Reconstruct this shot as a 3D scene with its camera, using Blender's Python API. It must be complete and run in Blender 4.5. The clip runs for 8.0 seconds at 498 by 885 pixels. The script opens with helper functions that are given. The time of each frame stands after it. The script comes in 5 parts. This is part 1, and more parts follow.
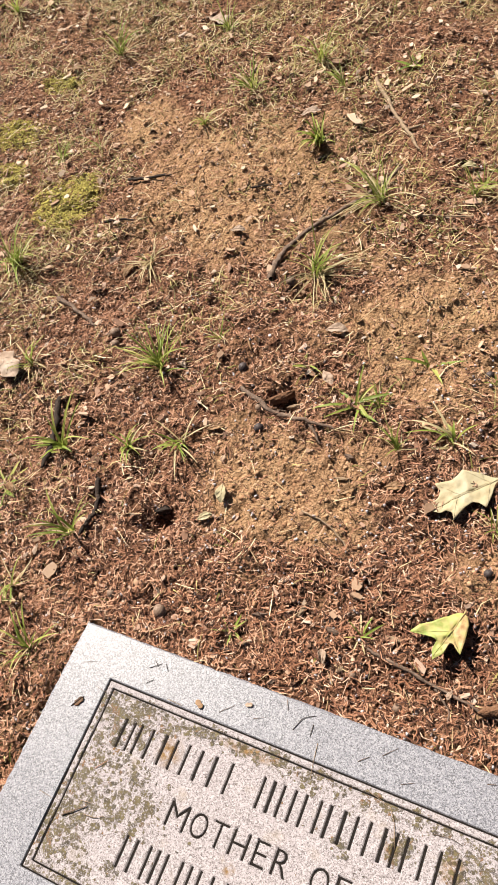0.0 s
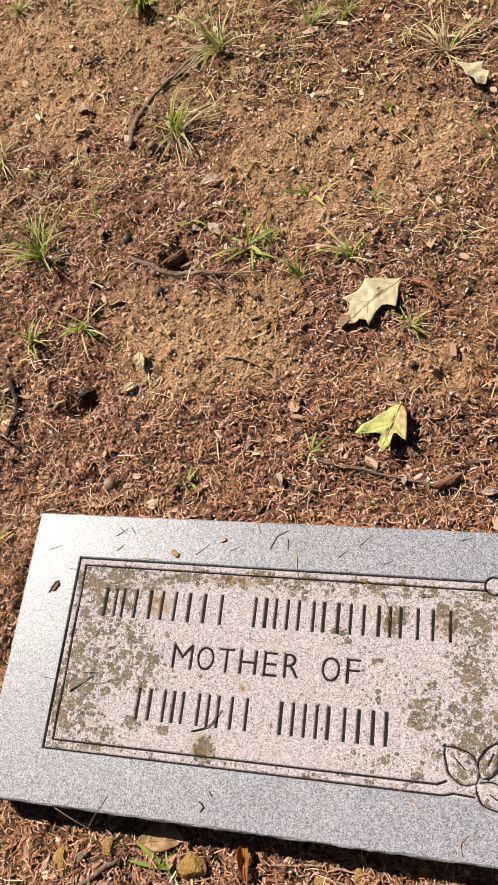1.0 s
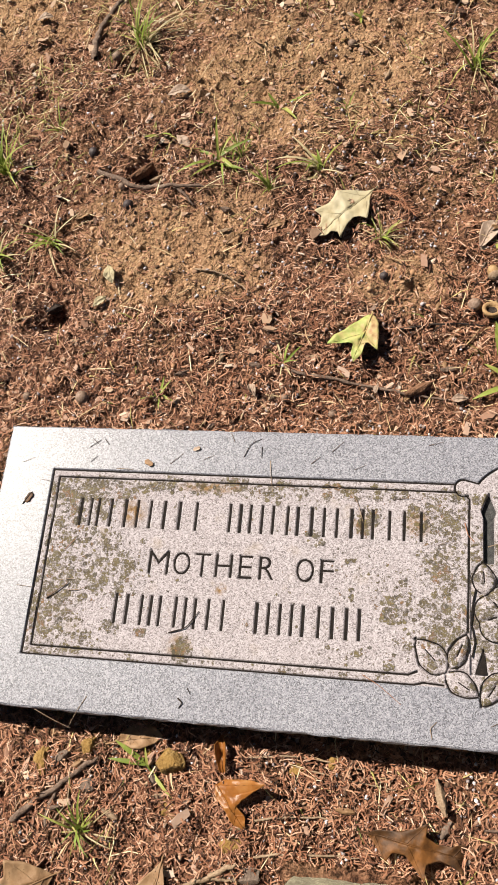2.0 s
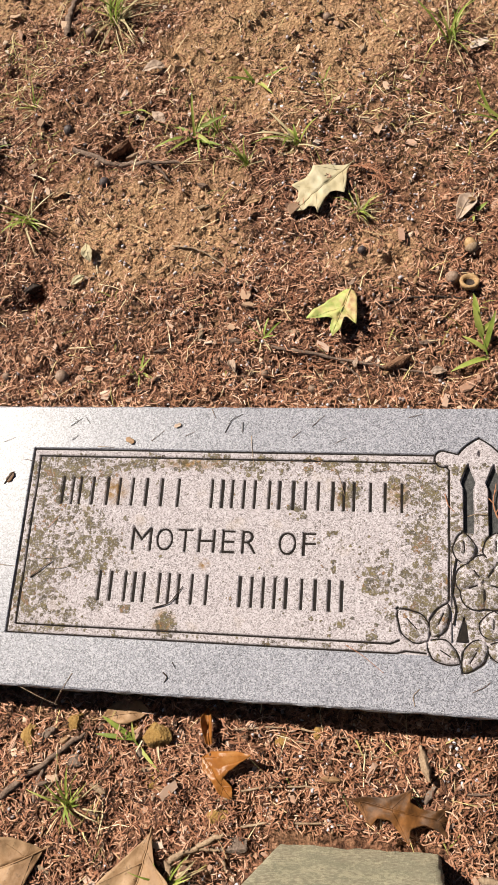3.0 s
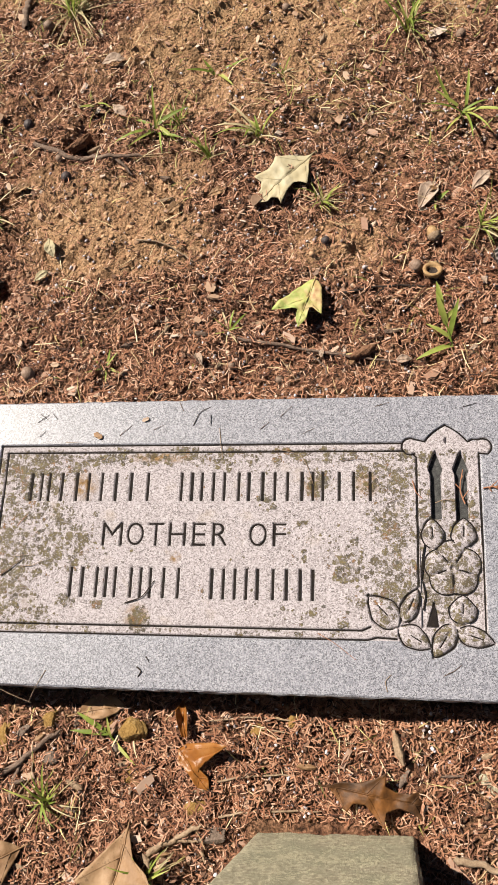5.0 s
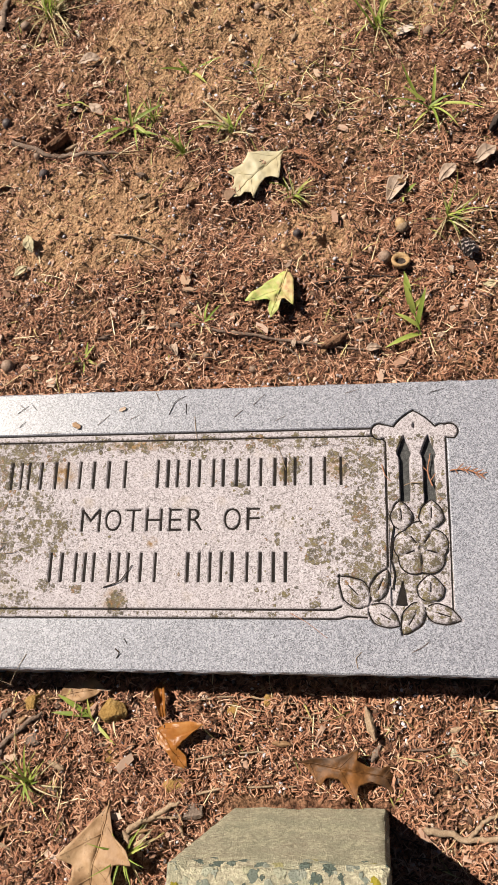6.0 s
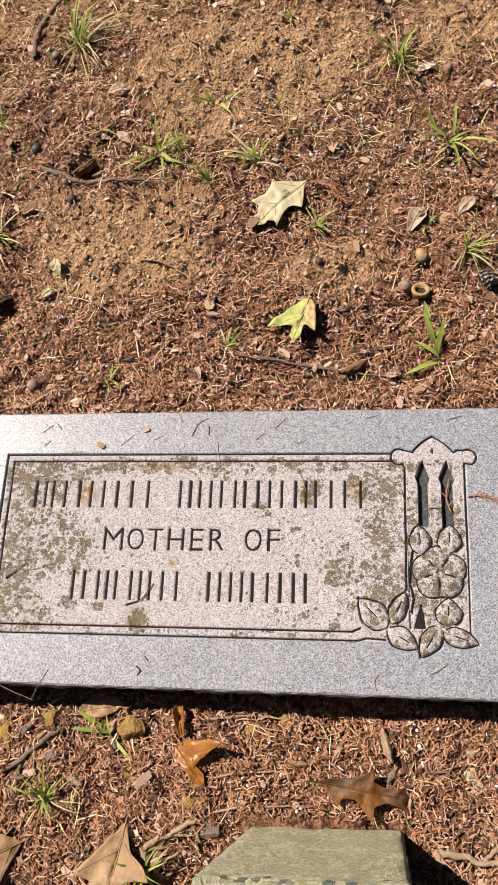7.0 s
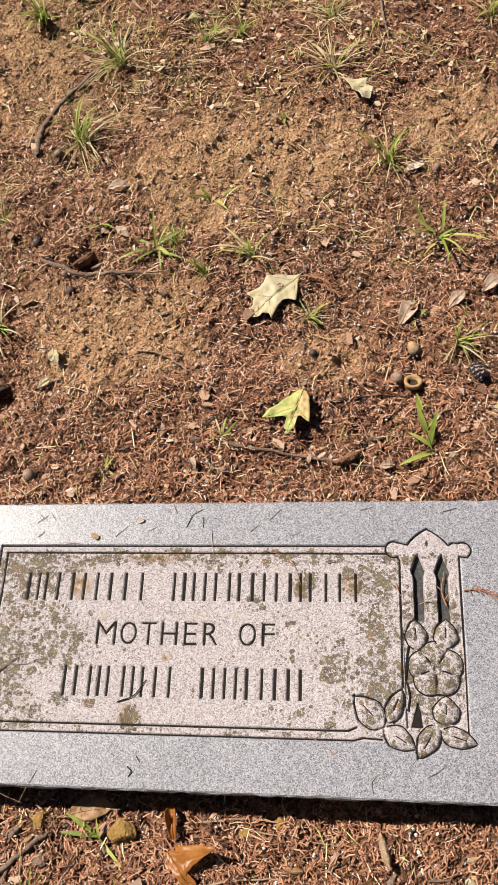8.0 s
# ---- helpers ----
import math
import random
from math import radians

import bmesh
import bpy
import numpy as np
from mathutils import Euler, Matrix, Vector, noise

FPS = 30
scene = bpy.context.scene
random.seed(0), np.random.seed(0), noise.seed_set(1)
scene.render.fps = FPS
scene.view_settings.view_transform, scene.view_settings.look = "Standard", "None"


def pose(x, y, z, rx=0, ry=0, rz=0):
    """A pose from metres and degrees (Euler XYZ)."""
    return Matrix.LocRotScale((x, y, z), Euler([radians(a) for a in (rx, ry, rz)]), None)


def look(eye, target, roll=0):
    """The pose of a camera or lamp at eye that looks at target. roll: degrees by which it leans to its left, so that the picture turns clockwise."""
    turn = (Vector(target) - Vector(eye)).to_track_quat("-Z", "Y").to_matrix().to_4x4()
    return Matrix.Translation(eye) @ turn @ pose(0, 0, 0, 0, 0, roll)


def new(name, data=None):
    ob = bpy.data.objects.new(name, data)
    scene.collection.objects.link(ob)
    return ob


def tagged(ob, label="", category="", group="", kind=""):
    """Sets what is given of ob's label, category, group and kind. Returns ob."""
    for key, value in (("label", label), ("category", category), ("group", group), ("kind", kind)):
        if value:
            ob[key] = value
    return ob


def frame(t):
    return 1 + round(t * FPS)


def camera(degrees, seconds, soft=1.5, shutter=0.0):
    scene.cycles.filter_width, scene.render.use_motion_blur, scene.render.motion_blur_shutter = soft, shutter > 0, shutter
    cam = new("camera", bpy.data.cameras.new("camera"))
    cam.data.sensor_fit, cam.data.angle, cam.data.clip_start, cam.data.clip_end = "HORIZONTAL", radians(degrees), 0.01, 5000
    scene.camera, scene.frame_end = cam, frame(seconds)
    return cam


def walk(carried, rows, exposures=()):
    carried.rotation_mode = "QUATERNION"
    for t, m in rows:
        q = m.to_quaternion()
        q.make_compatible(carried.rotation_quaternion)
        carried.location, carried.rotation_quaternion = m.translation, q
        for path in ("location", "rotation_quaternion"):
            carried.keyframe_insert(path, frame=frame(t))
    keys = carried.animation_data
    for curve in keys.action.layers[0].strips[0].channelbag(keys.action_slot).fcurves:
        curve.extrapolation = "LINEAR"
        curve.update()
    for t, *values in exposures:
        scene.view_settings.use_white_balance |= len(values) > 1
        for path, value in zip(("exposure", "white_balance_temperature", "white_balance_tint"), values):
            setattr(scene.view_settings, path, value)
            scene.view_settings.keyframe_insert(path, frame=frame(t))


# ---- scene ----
cam = camera(33.8, 8.0, 0.8)
PATH = [
    (0, (0.484, -0.153, 0.821), (-0.304, 0.686, -0.814), -23.7),
    (0.5, (0.471, -0.228, 0.803), (-0.157, 0.599, -0.906), -28.3),
    (1, (0.451, -0.26, 0.791), (-0.046, 0.522, -0.982), -28.3),
    (1.5, (0.453, -0.278, 0.785), (-0.012, 0.441, -1.022), -29.0),
    (2, (0.44, -0.304, 0.781), (0.039, 0.379, -1.056), -26.8),
    (3.5, (0.447, -0.315, 0.779), (0.09, 0.333, -1.08), -26.8),
    (4, (0.445, -0.317, 0.782), (0.105, 0.331, -1.08), -25.9),
    (4.5, (0.448, -0.316, 0.778), (0.129, 0.331, -1.087), -24.9),
    (5, (0.452, -0.315, 0.779), (0.147, 0.324, -1.091), -24.7),
    (6.3, (0.478, -0.339, 0.807), (0.189, 0.308, -1.063), -24.1),
    (6.5, (0.475, -0.339, 0.818), (0.185, 0.321, -1.048), -23.5),
    (7, (0.455, -0.341, 0.811), (0.166, 0.352, -1.042), -21.6),
    (7.5, (0.456, -0.33, 0.8), (0.166, 0.368, -1.052), -21.3),
    (8, (0.459, -0.318, 0.823), (0.178, 0.527, -0.968), -17.7),
]
walk(cam, [(t, look(eye, target, roll)) for t, eye, target, roll in PATH], [(0.0, 1.28), (0.5, 1.18), (1.0, 1.09), (8.0, 1.09)])

# ---- world, sun ----
SUN_DIR = Vector((-0.735, 0.39, 1.0)).normalized()
sun = new("sun", bpy.data.lights.new("sun", "SUN"))
sun.data.energy, sun.data.angle, sun.data.color = 4.8, radians(0.55), (1.0, 0.91, 0.79)
sun.matrix_world = look(SUN_DIR * 10, (0, 0, 0))
world = bpy.data.worlds.new("sky")
scene.world = world
world.use_nodes = True
sky = world.node_tree.nodes.new("ShaderNodeTexSky")
sky.sky_type, sky.sun_disc = "NISHITA", False
sky.sun_elevation = math.asin(SUN_DIR.z)
sky.sun_rotation = math.atan2(SUN_DIR.x, SUN_DIR.y)
world.node_tree.links.new(sky.outputs[0], world.node_tree.nodes["Background"].inputs[0])
world.node_tree.nodes["Background"].inputs[1].default_value = 0.0145


# ---- materials ----
def shader(name, rough=0.9, spec=0.3):
    m = bpy.data.materials.new(name)
    m.use_nodes = True
    t = m.node_tree
    b = t.nodes["Principled BSDF"]
    b.inputs["Roughness"].default_value = rough
    b.inputs["Specular IOR Level"].default_value = spec
    return m, t, b


def noise_node(t, scale, detail=4.0, rough=0.6, coords=None):
    n = t.nodes.new("ShaderNodeTexNoise")
    n.inputs["Scale"].default_value, n.inputs["Detail"].default_value, n.inputs["Roughness"].default_value = scale, detail, rough
    t.links.new(coords or place_of(t), n.inputs["Vector"])
    return n.outputs["Fac"]


def place_of(t):
    found = t.nodes.get("Place")
    if not found:
        found = t.nodes.new("ShaderNodeTexCoord")
        found.name = "Place"
    return found.outputs["Object"]


def ramp(t, value, stops, step=False):
    n = t.nodes.new("ShaderNodeValToRGB")
    e = n.color_ramp.elements
    while len(e) < len(stops):
        e.new(0.5)
    for el, (p, c) in zip(e, stops):
        el.position, el.color = p, (*c, 1)
    if step:
        n.color_ramp.interpolation = "CONSTANT"
    t.links.new(value, n.inputs["Fac"])
    return n.outputs["Color"]


def calc(t, op, a, b=0.5, clamp=False):
    n = t.nodes.new("ShaderNodeMath")
    n.operation, n.use_clamp = op, clamp
    for i, v in enumerate((a, b)):
        if isinstance(v, (int, float)):
            n.inputs[i].default_value = v
        else:
            t.links.new(v, n.inputs[i])
    return n.outputs[0]


def step_up(t, v, low, high):
    n = t.nodes.new("ShaderNodeMapRange")
    n.inputs["From Min"].default_value, n.inputs["From Max"].default_value = low, high
    t.links.new(v, n.inputs["Value"])
    return n.outputs["Result"]


def mixed(t, fac, a, b, how="MIX"):
    n = t.nodes.new("ShaderNodeMix")
    n.data_type, n.blend_type = "RGBA", how
    if isinstance(fac, (int, float)):
        n.inputs["Factor"].default_value = fac
    else:
        t.links.new(fac, n.inputs["Factor"])
    for slot, v in ((6, a), (7, b)):
        if isinstance(v, tuple):
            n.inputs[slot].default_value = (*v, 1)
        else:
            t.links.new(v, n.inputs[slot])
    return n.outputs[2]


def attribute(t, name):
    n = t.nodes.new("ShaderNodeAttribute")
    n.attribute_name = name
    return n.outputs["Fac"]


def bumped(t, b, height, depth, strength=1.0):
    n = t.nodes.new("ShaderNodeBump")
    n.inputs["Distance"].default_value, n.inputs["Strength"].default_value = depth, strength
    t.links.new(height, n.inputs["Height"])
    t.links.new(n.outputs["Normal"], b.inputs["Normal"])


def litter_material(name, stops, rough=0.85, scale=300, share=0.75, spec=0.25):
    """Colour by piece, varied a little along each piece."""
    m, t, b = shader(name, rough, spec)
    g = t.nodes.new("ShaderNodeNewGeometry")
    v = calc(t, "ADD", calc(t, "MULTIPLY", g.outputs["Random Per Island"], share), calc(t, "MULTIPLY", noise_node(t, scale), 1 - share))
    t.links.new(ramp(t, v, stops), b.inputs["Base Color"])
    return m


def plain_material(name, stops, scale, rough=0.8, depth=0.0006, spec=0.3, fine=4.0):
    """Two scales of noise through a colour ramp, and a fine relief."""
    m, t, b = shader(name, rough, spec)
    big, small = noise_node(t, scale), noise_node(t, scale * fine)
    v = calc(t, "ADD", calc(t, "MULTIPLY", big, 0.6), calc(t, "MULTIPLY", small, 0.4))
    t.links.new(ramp(t, v, stops), b.inputs["Base Color"])
    bumped(t, b, small, depth)
    return m


def soil_material():
    """Brown soil under the litter, tan sandy clods where it is bare, shade painted into the lows of both; moss and thin
    dry thatch.
    """
    m, t, b = shader("soil", 0.95, 0.12)
    bare, moss = attribute(t, "bare"), attribute(t, "moss")
    n1, n2, n3 = noise_node(t, 14, 5), noise_node(t, 130, 6, 0.7), noise_node(t, 480, 4, 0.65)
    clod = t.nodes.new("ShaderNodeTexVoronoi")
    clod.inputs["Scale"].default_value, clod.inputs["Randomness"].default_value = 240, 1.0
    warp = t.nodes.new("ShaderNodeMix")
    warp.data_type, warp.blend_type = "RGBA", "ADD"
    grain = t.nodes.new("ShaderNodeTexNoise")
    grain.inputs["Scale"].default_value, grain.inputs["Detail"].default_value = 300, 3
    t.links.new(place_of(t), grain.inputs["Vector"])
    warp.inputs["Factor"].default_value = 0.004
    t.links.new(place_of(t), warp.inputs[6])
    t.links.new(grain.outputs["Color"], warp.inputs[7])
    t.links.new(warp.outputs[2], clod.inputs["Vector"])
    # The dark stops fall in the relief's lows and paint shade between clods.
    litter = ramp(t, n2, [(0.37, (0.024, 0.012, 0.008)), (0.48, (0.205, 0.100, 0.060)), (0.66, (0.455, 0.248, 0.152))])
    tan = ramp(t, n2, [(0.27, (0.175, 0.098, 0.051)), (0.44, (0.455, 0.278, 0.154)), (0.67, (0.66, 0.445, 0.265))])
    k = calc(t, "ADD", bare, calc(t, "MULTIPLY", calc(t, "SUBTRACT", n1, 0.5), 1.5))
    c = mixed(t, step_up(t, k, 0.05, 1.25), litter, tan)
    c = mixed(t, 0.7, c, ramp(t, n3, [(0.3, (0.35, 0.35, 0.35)), (0.7, (1.6, 1.55, 1.5))]), "MULTIPLY")
    thin = calc(t, "MULTIPLY", step_up(t, noise_node(t, 2.2, 6, 0.6), 0.50, 0.66), 0.42)
    c = mixed(t, thin, c, ramp(t, n2, [(0.3, (0.12, 0.085, 0.036)), (0.7, (0.40, 0.30, 0.145))]))
    mk = calc(t, "MULTIPLY", moss, step_up(t, n2, 0.40, 0.56))
    c = mixed(t, mk, c, ramp(t, n3, [(0.3, (0.12, 0.10, 0.018)), (0.7, (0.38, 0.31, 0.070))]))
    t.links.new(c, b.inputs["Base Color"])
    h = calc(t, "ADD", calc(t, "MULTIPLY", n2, 0.8), calc(t, "MULTIPLY", n3, 0.35))
    h = calc(t, "SUBTRACT", h, calc(t, "MULTIPLY", clod.outputs["Distance"], 0.35))
    bumped(t, b, h, 0.016)
    return m


def blotches(t, scale, density, seed):
    """Ragged round growths: a share of the cells of a warped pattern, set by density, each with its own size; and their tone."""
    wob = t.nodes.new("ShaderNodeTexNoise")
    wob.inputs["Scale"].default_value, wob.inputs["Detail"].default_value = scale * 2.2, 4
    t.links.new(place_of(t), wob.inputs["Vector"])
    warp = t.nodes.new("ShaderNodeMix")
    warp.data_type, warp.blend_type = "RGBA", "ADD"
    warp.inputs["Factor"].default_value = 0.9 / scale
    t.links.new(place_of(t), warp.inputs[6])
    t.links.new(wob.outputs["Color"], warp.inputs[7])
    shift = t.nodes.new("ShaderNodeVectorMath")
    shift.inputs[1].default_value = (seed, seed * 0.37, 0.0)
    t.links.new(warp.outputs[2], shift.inputs[0])
    v = t.nodes.new("ShaderNodeTexVoronoi")
    v.inputs["Scale"].default_value = scale
    t.links.new(shift.outputs[0], v.inputs["Vector"])
    parts = t.nodes.new("ShaderNodeSeparateColor")
    t.links.new(v.outputs["Color"], parts.inputs[0])
    size = calc(t, "ADD", calc(t, "MULTIPLY", calc(t, "SUBTRACT", density, parts.outputs[0]), 1.5), 0.06)
    return step_up(t, calc(t, "SUBTRACT", calc(t, "MINIMUM", size, 0.62), v.outputs["Distance"]), 0.0, 0.06), parts.outputs[1]


def granite_material():
    """Steeled blue-grey granite; inside the panel it is whiter, rougher, and overgrown with lichen."""
    m, t, b = shader("granite", 0.5, 0.30)
    panel, lichen, rust = attribute(t, "panel"), attribute(t, "lichen"), attribute(t, "rust")
    v = t.nodes.new("ShaderNodeTexVoronoi")
    v.inputs["Scale"].default_value = 1050
    t.links.new(place_of(t), v.inputs["Vector"])
    cell = t.nodes.new("ShaderNodeSeparateColor")
    t.links.new(v.outputs["Color"], cell.inputs[0])
    grains = calc(t, "ADD", calc(t, "MULTIPLY", cell.outputs[0], 0.7), calc(t, "MULTIPLY", noise_node(t, 700, 4), 0.3))
    fine, wide = noise_node(t, 520, 4, 0.65), noise_node(t, 16, 4)
    border = ramp(t, grains, [(0.14, (0.066, 0.067, 0.076)), (0.34, (0.148, 0.150, 0.174)), (0.6, (0.222, 0.224, 0.258)), (0.88, (0.335, 0.335, 0.36))])
    face = ramp(t, grains, [(0.12, (0.110, 0.094, 0.097)), (0.35, (0.260, 0.231, 0.238)), (0.6, (0.338, 0.306, 0.322)), (0.9, (0.44, 0.41, 0.43))])
    border = mixed(t, 0.5, border, ramp(t, wide, [(0.3, (0.86, 0.86, 0.88)), (0.7, (1.1, 1.1, 1.1))]), "MULTIPLY")
    face = mixed(t, step_up(t, noise_node(t, 30, 5), 0.60, 0.90), face, (0.30, 0.245, 0.19))
    stain = calc(t, "MULTIPLY", rust, step_up(t, noise_node(t, 150, 5, 0.65), 0.36, 0.58), True)
    face = mixed(t, stain, face, ramp(t, fine, [(0.3, (0.10, 0.055, 0.022)), (0.7, (0.27, 0.165, 0.070))]))
    c = mixed(t, panel, border, face)
    spread = calc(t, "ADD", lichen, calc(t, "MULTIPLY", calc(t, "SUBTRACT", noise_node(t, 42, 4), 0.5), 0.9))
    big, tone_a = blotches(t, 105, calc(t, "SUBTRACT", spread, 0.06), 3.1)
    mid, tone_b = blotches(t, 230, spread, 7.7)
    small, tone_c = blotches(t, 420, calc(t, "MULTIPLY", spread, 0.8), 1.3)
    growth = calc(t, "MAXIMUM", big, calc(t, "MAXIMUM", mid, calc(t, "MULTIPLY", small, 0.8)))
    growth = calc(t, "MULTIPLY", calc(t, "MULTIPLY", growth, panel), step_up(t, fine, 0.34, 0.50), True)
    tone = calc(t, "ADD", calc(t, "MULTIPLY", tone_a, 0.45), calc(t, "MULTIPLY", tone_b, 0.55))
    old = ramp(t, tone, [(0.12, (0.040, 0.032, 0.020)), (0.36, (0.076, 0.058, 0.026)), (0.56, (0.112, 0.090, 0.038)), (0.74, (0.052, 0.045, 0.032)), (0.88, (0.15, 0.080, 0.032))])
    old = mixed(t, 0.7, old, ramp(t, fine, [(0.3, (0.5, 0.5, 0.5)), (0.7, (1.55, 1.55, 1.5))]), "MULTIPLY")
    c = mixed(t, calc(t, "MULTIPLY", growth, 0.94), c, old)
    t.links.new(c, b.inputs["Base Color"])
    r = t.nodes.new("ShaderNodeMix")
    t.links.new(panel, r.inputs["Factor"])
    r.inputs[2].default_value, r.inputs[3].default_value = 0.37, 0.8
    t.links.new(r.outputs[0], b.inputs["Roughness"])
    h = calc(t, "ADD", grains, calc(t, "MULTIPLY", growth, 1.5))
    bumped(t, b, calc(t, "MULTIPLY", h, calc(t, "ADD", calc(t, "MULTIPLY", panel, 0.9), 0.2)), 0.0004, 0.8)
    return m


def old_stone_material():
    """Grey-green sandstone with pale crusts, whitish and yellow lichen on its crown."""
    m, t, b = shader("lichened_sandstone", 0.94, 0.15)
    big, mid, fine = noise_node(t, 22, 5), noise_node(t, 230, 6, 0.7), noise_node(t, 800, 3)
    c = ramp(t, mid, [(0.30, (0.25, 0.222, 0.158)), (0.5, (0.41, 0.368, 0.264)), (0.68, (0.55, 0.50, 0.370))])
    c = mixed(t, step_up(t, big, 0.42, 0.62), c, ramp(t, fine, [(0.30, (0.25, 0.240, 0.168)), (0.68, (0.42, 0.398, 0.282))]))
    crust = step_up(t, calc(t, "ADD", mid, calc(t, "MULTIPLY", noise_node(t, 30, 5), 0.5)), 0.76, 0.82)
    c = mixed(t, calc(t, "MULTIPLY", crust, 0.8), c, ramp(t, fine, [(0.3, (0.42, 0.385, 0.25)), (0.7, (0.66, 0.61, 0.44))]))
    sep = t.nodes.new("ShaderNodeSeparateXYZ")
    t.links.new(place_of(t), sep.inputs[0])
    crown = calc(t, "ADD", sep.outputs[2], calc(t, "MULTIPLY", calc(t, "SUBTRACT", noise_node(t, 60, 5), 0.5), 0.06))
    spread = step_up(t, crown, 0.138, 0.160)
    spots, tone = blotches(t, 120, calc(t, "MULTIPLY", spread, 0.85), 2.3)
    c = mixed(t, spots, c, ramp(t, tone, [(0.2, (0.10, 0.125, 0.105)), (0.4, (0.30, 0.31, 0.25)), (0.7, (0.38, 0.37, 0.27)), (0.9, (0.29, 0.24, 0.03))]))
    t.links.new(c, b.inputs["Base Color"])
    bumped(t, b, calc(t, "ADD", calc(t, "ADD", mid, calc(t, "MULTIPLY", fine, 0.5)), calc(t, "MULTIPLY", spots, 0.5)), 0.0045)
    return m


def thin_leaf(t, b, colour, share):
    """Lets some light through from the far side."""
    glow, mix = t.nodes.new("ShaderNodeBsdfTranslucent"), t.nodes.new("ShaderNodeMixShader")
    mix.inputs[0].default_value = share
    t.links.new(colour, glow.inputs["Color"])
    t.links.new(b.outputs[0], mix.inputs[1])
    t.links.new(glow.outputs[0], mix.inputs[2])
    t.links.new(mix.outputs[0], t.nodes["Material Output"].inputs["Surface"])


def blade_material(name, root, low, tip):
    m, t, b = shader(name, 0.55, 0.35)
    info = t.nodes.new("ShaderNodeObjectInfo")
    g = t.nodes.new("ShaderNodeNewGeometry")
    v = calc(t, "ADD", calc(t, "MULTIPLY", info.outputs["Random"], 0.45), calc(t, "MULTIPLY", g.outputs["Random Per Island"], 0.25))
    v = calc(t, "ADD", v, calc(t, "MULTIPLY", noise_node(t, 160, 3), 0.4))
    c = ramp(t, v, [(0.2, root), (0.5, low), (0.85, tip)])
    t.links.new(c, b.inputs["Base Color"])
    thin_leaf(t, b, c, 0.35)
    return m


def leaf_material(name, stops, scale=35, rough=0.55, spots=0.0):
    m, t, b = shader(name, rough, 0.35)
    big, mid = noise_node(t, scale, 4), noise_node(t, scale * 7, 5)
    v = calc(t, "ADD", calc(t, "MULTIPLY", big, 0.7), calc(t, "MULTIPLY", mid, 0.3))
    c = ramp(t, v, stops)
    if spots:
        c = mixed(t, calc(t, "MULTIPLY", step_up(t, mid, 0.60, 0.66), spots), c, (0.10, 0.055, 0.025))
    t.links.new(c, b.inputs["Base Color"])
    bumped(t, b, mid, 0.0008)
    thin_leaf(t, b, c, 0.22)
    return m


SOIL = soil_material()
GRANITE = granite_material()
OLD_STONE = old_stone_material()
# Near-black floor of the cuts: dirt, with the shade of the carving painted in.
CUT = plain_material("dirt_and_shade_in_cuts", [(0.3, (0.004, 0.003, 0.002)), (0.55, (0.010, 0.007, 0.006)), (0.8, (0.037, 0.028, 0.019))], 300, 0.95)
NEEDLES = litter_material("needles", [(0.15, (0.020, 0.009, 0.006)), (0.36, (0.110, 0.047, 0.029)), (0.56, (0.280, 0.135, 0.083)), (0.78, (0.42, 0.245, 0.162)), (0.95, (0.58, 0.44, 0.34))])
RED_NEEDLES = litter_material("fresh_brown_needles", [(0.1, (0.085, 0.031, 0.016)), (0.4, (0.20, 0.084, 0.045)), (0.7, (0.32, 0.155, 0.090)), (0.92, (0.42, 0.255, 0.165))])
CRUMBS = litter_material("crumbs", [(0.16, (0.033, 0.018, 0.013)), (0.42, (0.186, 0.112, 0.070)), (0.7, (0.362, 0.228, 0.149)), (0.92, (0.514, 0.396, 0.306))], 0.95)
TAN_CRUMBS = litter_material("tan_crumbs", [(0.1, (0.209, 0.112, 0.060)), (0.5, (0.350, 0.208, 0.117)), (0.9, (0.463, 0.307, 0.195))], 0.95)
CHIPS = litter_material("chips", [(0.1, (0.070, 0.039, 0.026)), (0.4, (0.222, 0.123, 0.081)), (0.7, (0.361, 0.245, 0.182)), (0.95, (0.500, 0.431, 0.371))])
FLAKES = litter_material("pale_flakes", [(0.1, (0.164, 0.096, 0.061)), (0.4, (0.342, 0.228, 0.153)), (0.7, (0.479, 0.354, 0.258)), (0.95, (0.562, 0.455, 0.368))])
BEADS = litter_material("pellets", [(0.1, (0.16, 0.12, 0.11)), (0.45, (0.34, 0.29, 0.29)), (0.9, (0.62, 0.59, 0.63))], 0.7)
STRAW = litter_material("straw", [(0.1, (0.232, 0.147, 0.074)), (0.5, (0.450, 0.334, 0.185)), (0.9, (0.605, 0.512, 0.334))], 0.6)
YOUNG = litter_material("thin_grass", [(0.1, (0.075, 0.090, 0.016)), (0.35, (0.185, 0.185, 0.042)), (0.6, (0.34, 0.28, 0.105)), (0.9, (0.52, 0.44, 0.21))], 0.6)
GREEN = blade_material("grass_green", (0.090, 0.130, 0.020), (0.22, 0.285, 0.048), (0.45, 0.44, 0.13))
DRY = blade_material("grass_dry", (0.211, 0.149, 0.068), (0.384, 0.304, 0.155), (0.496, 0.428, 0.260))
BARK = plain_material("twig_bark", [(0.3, (0.053, 0.034, 0.025)), (0.5, (0.143, 0.096, 0.071)), (0.75, (0.260, 0.198, 0.155))], 120, 0.85, 0.0015)
DARK_BARK = plain_material("dark_bark", [(0.3, (0.011, 0.007, 0.006)), (0.55, (0.037, 0.025, 0.019)), (0.8, (0.093, 0.062, 0.046))], 120, 0.85, 0.002)
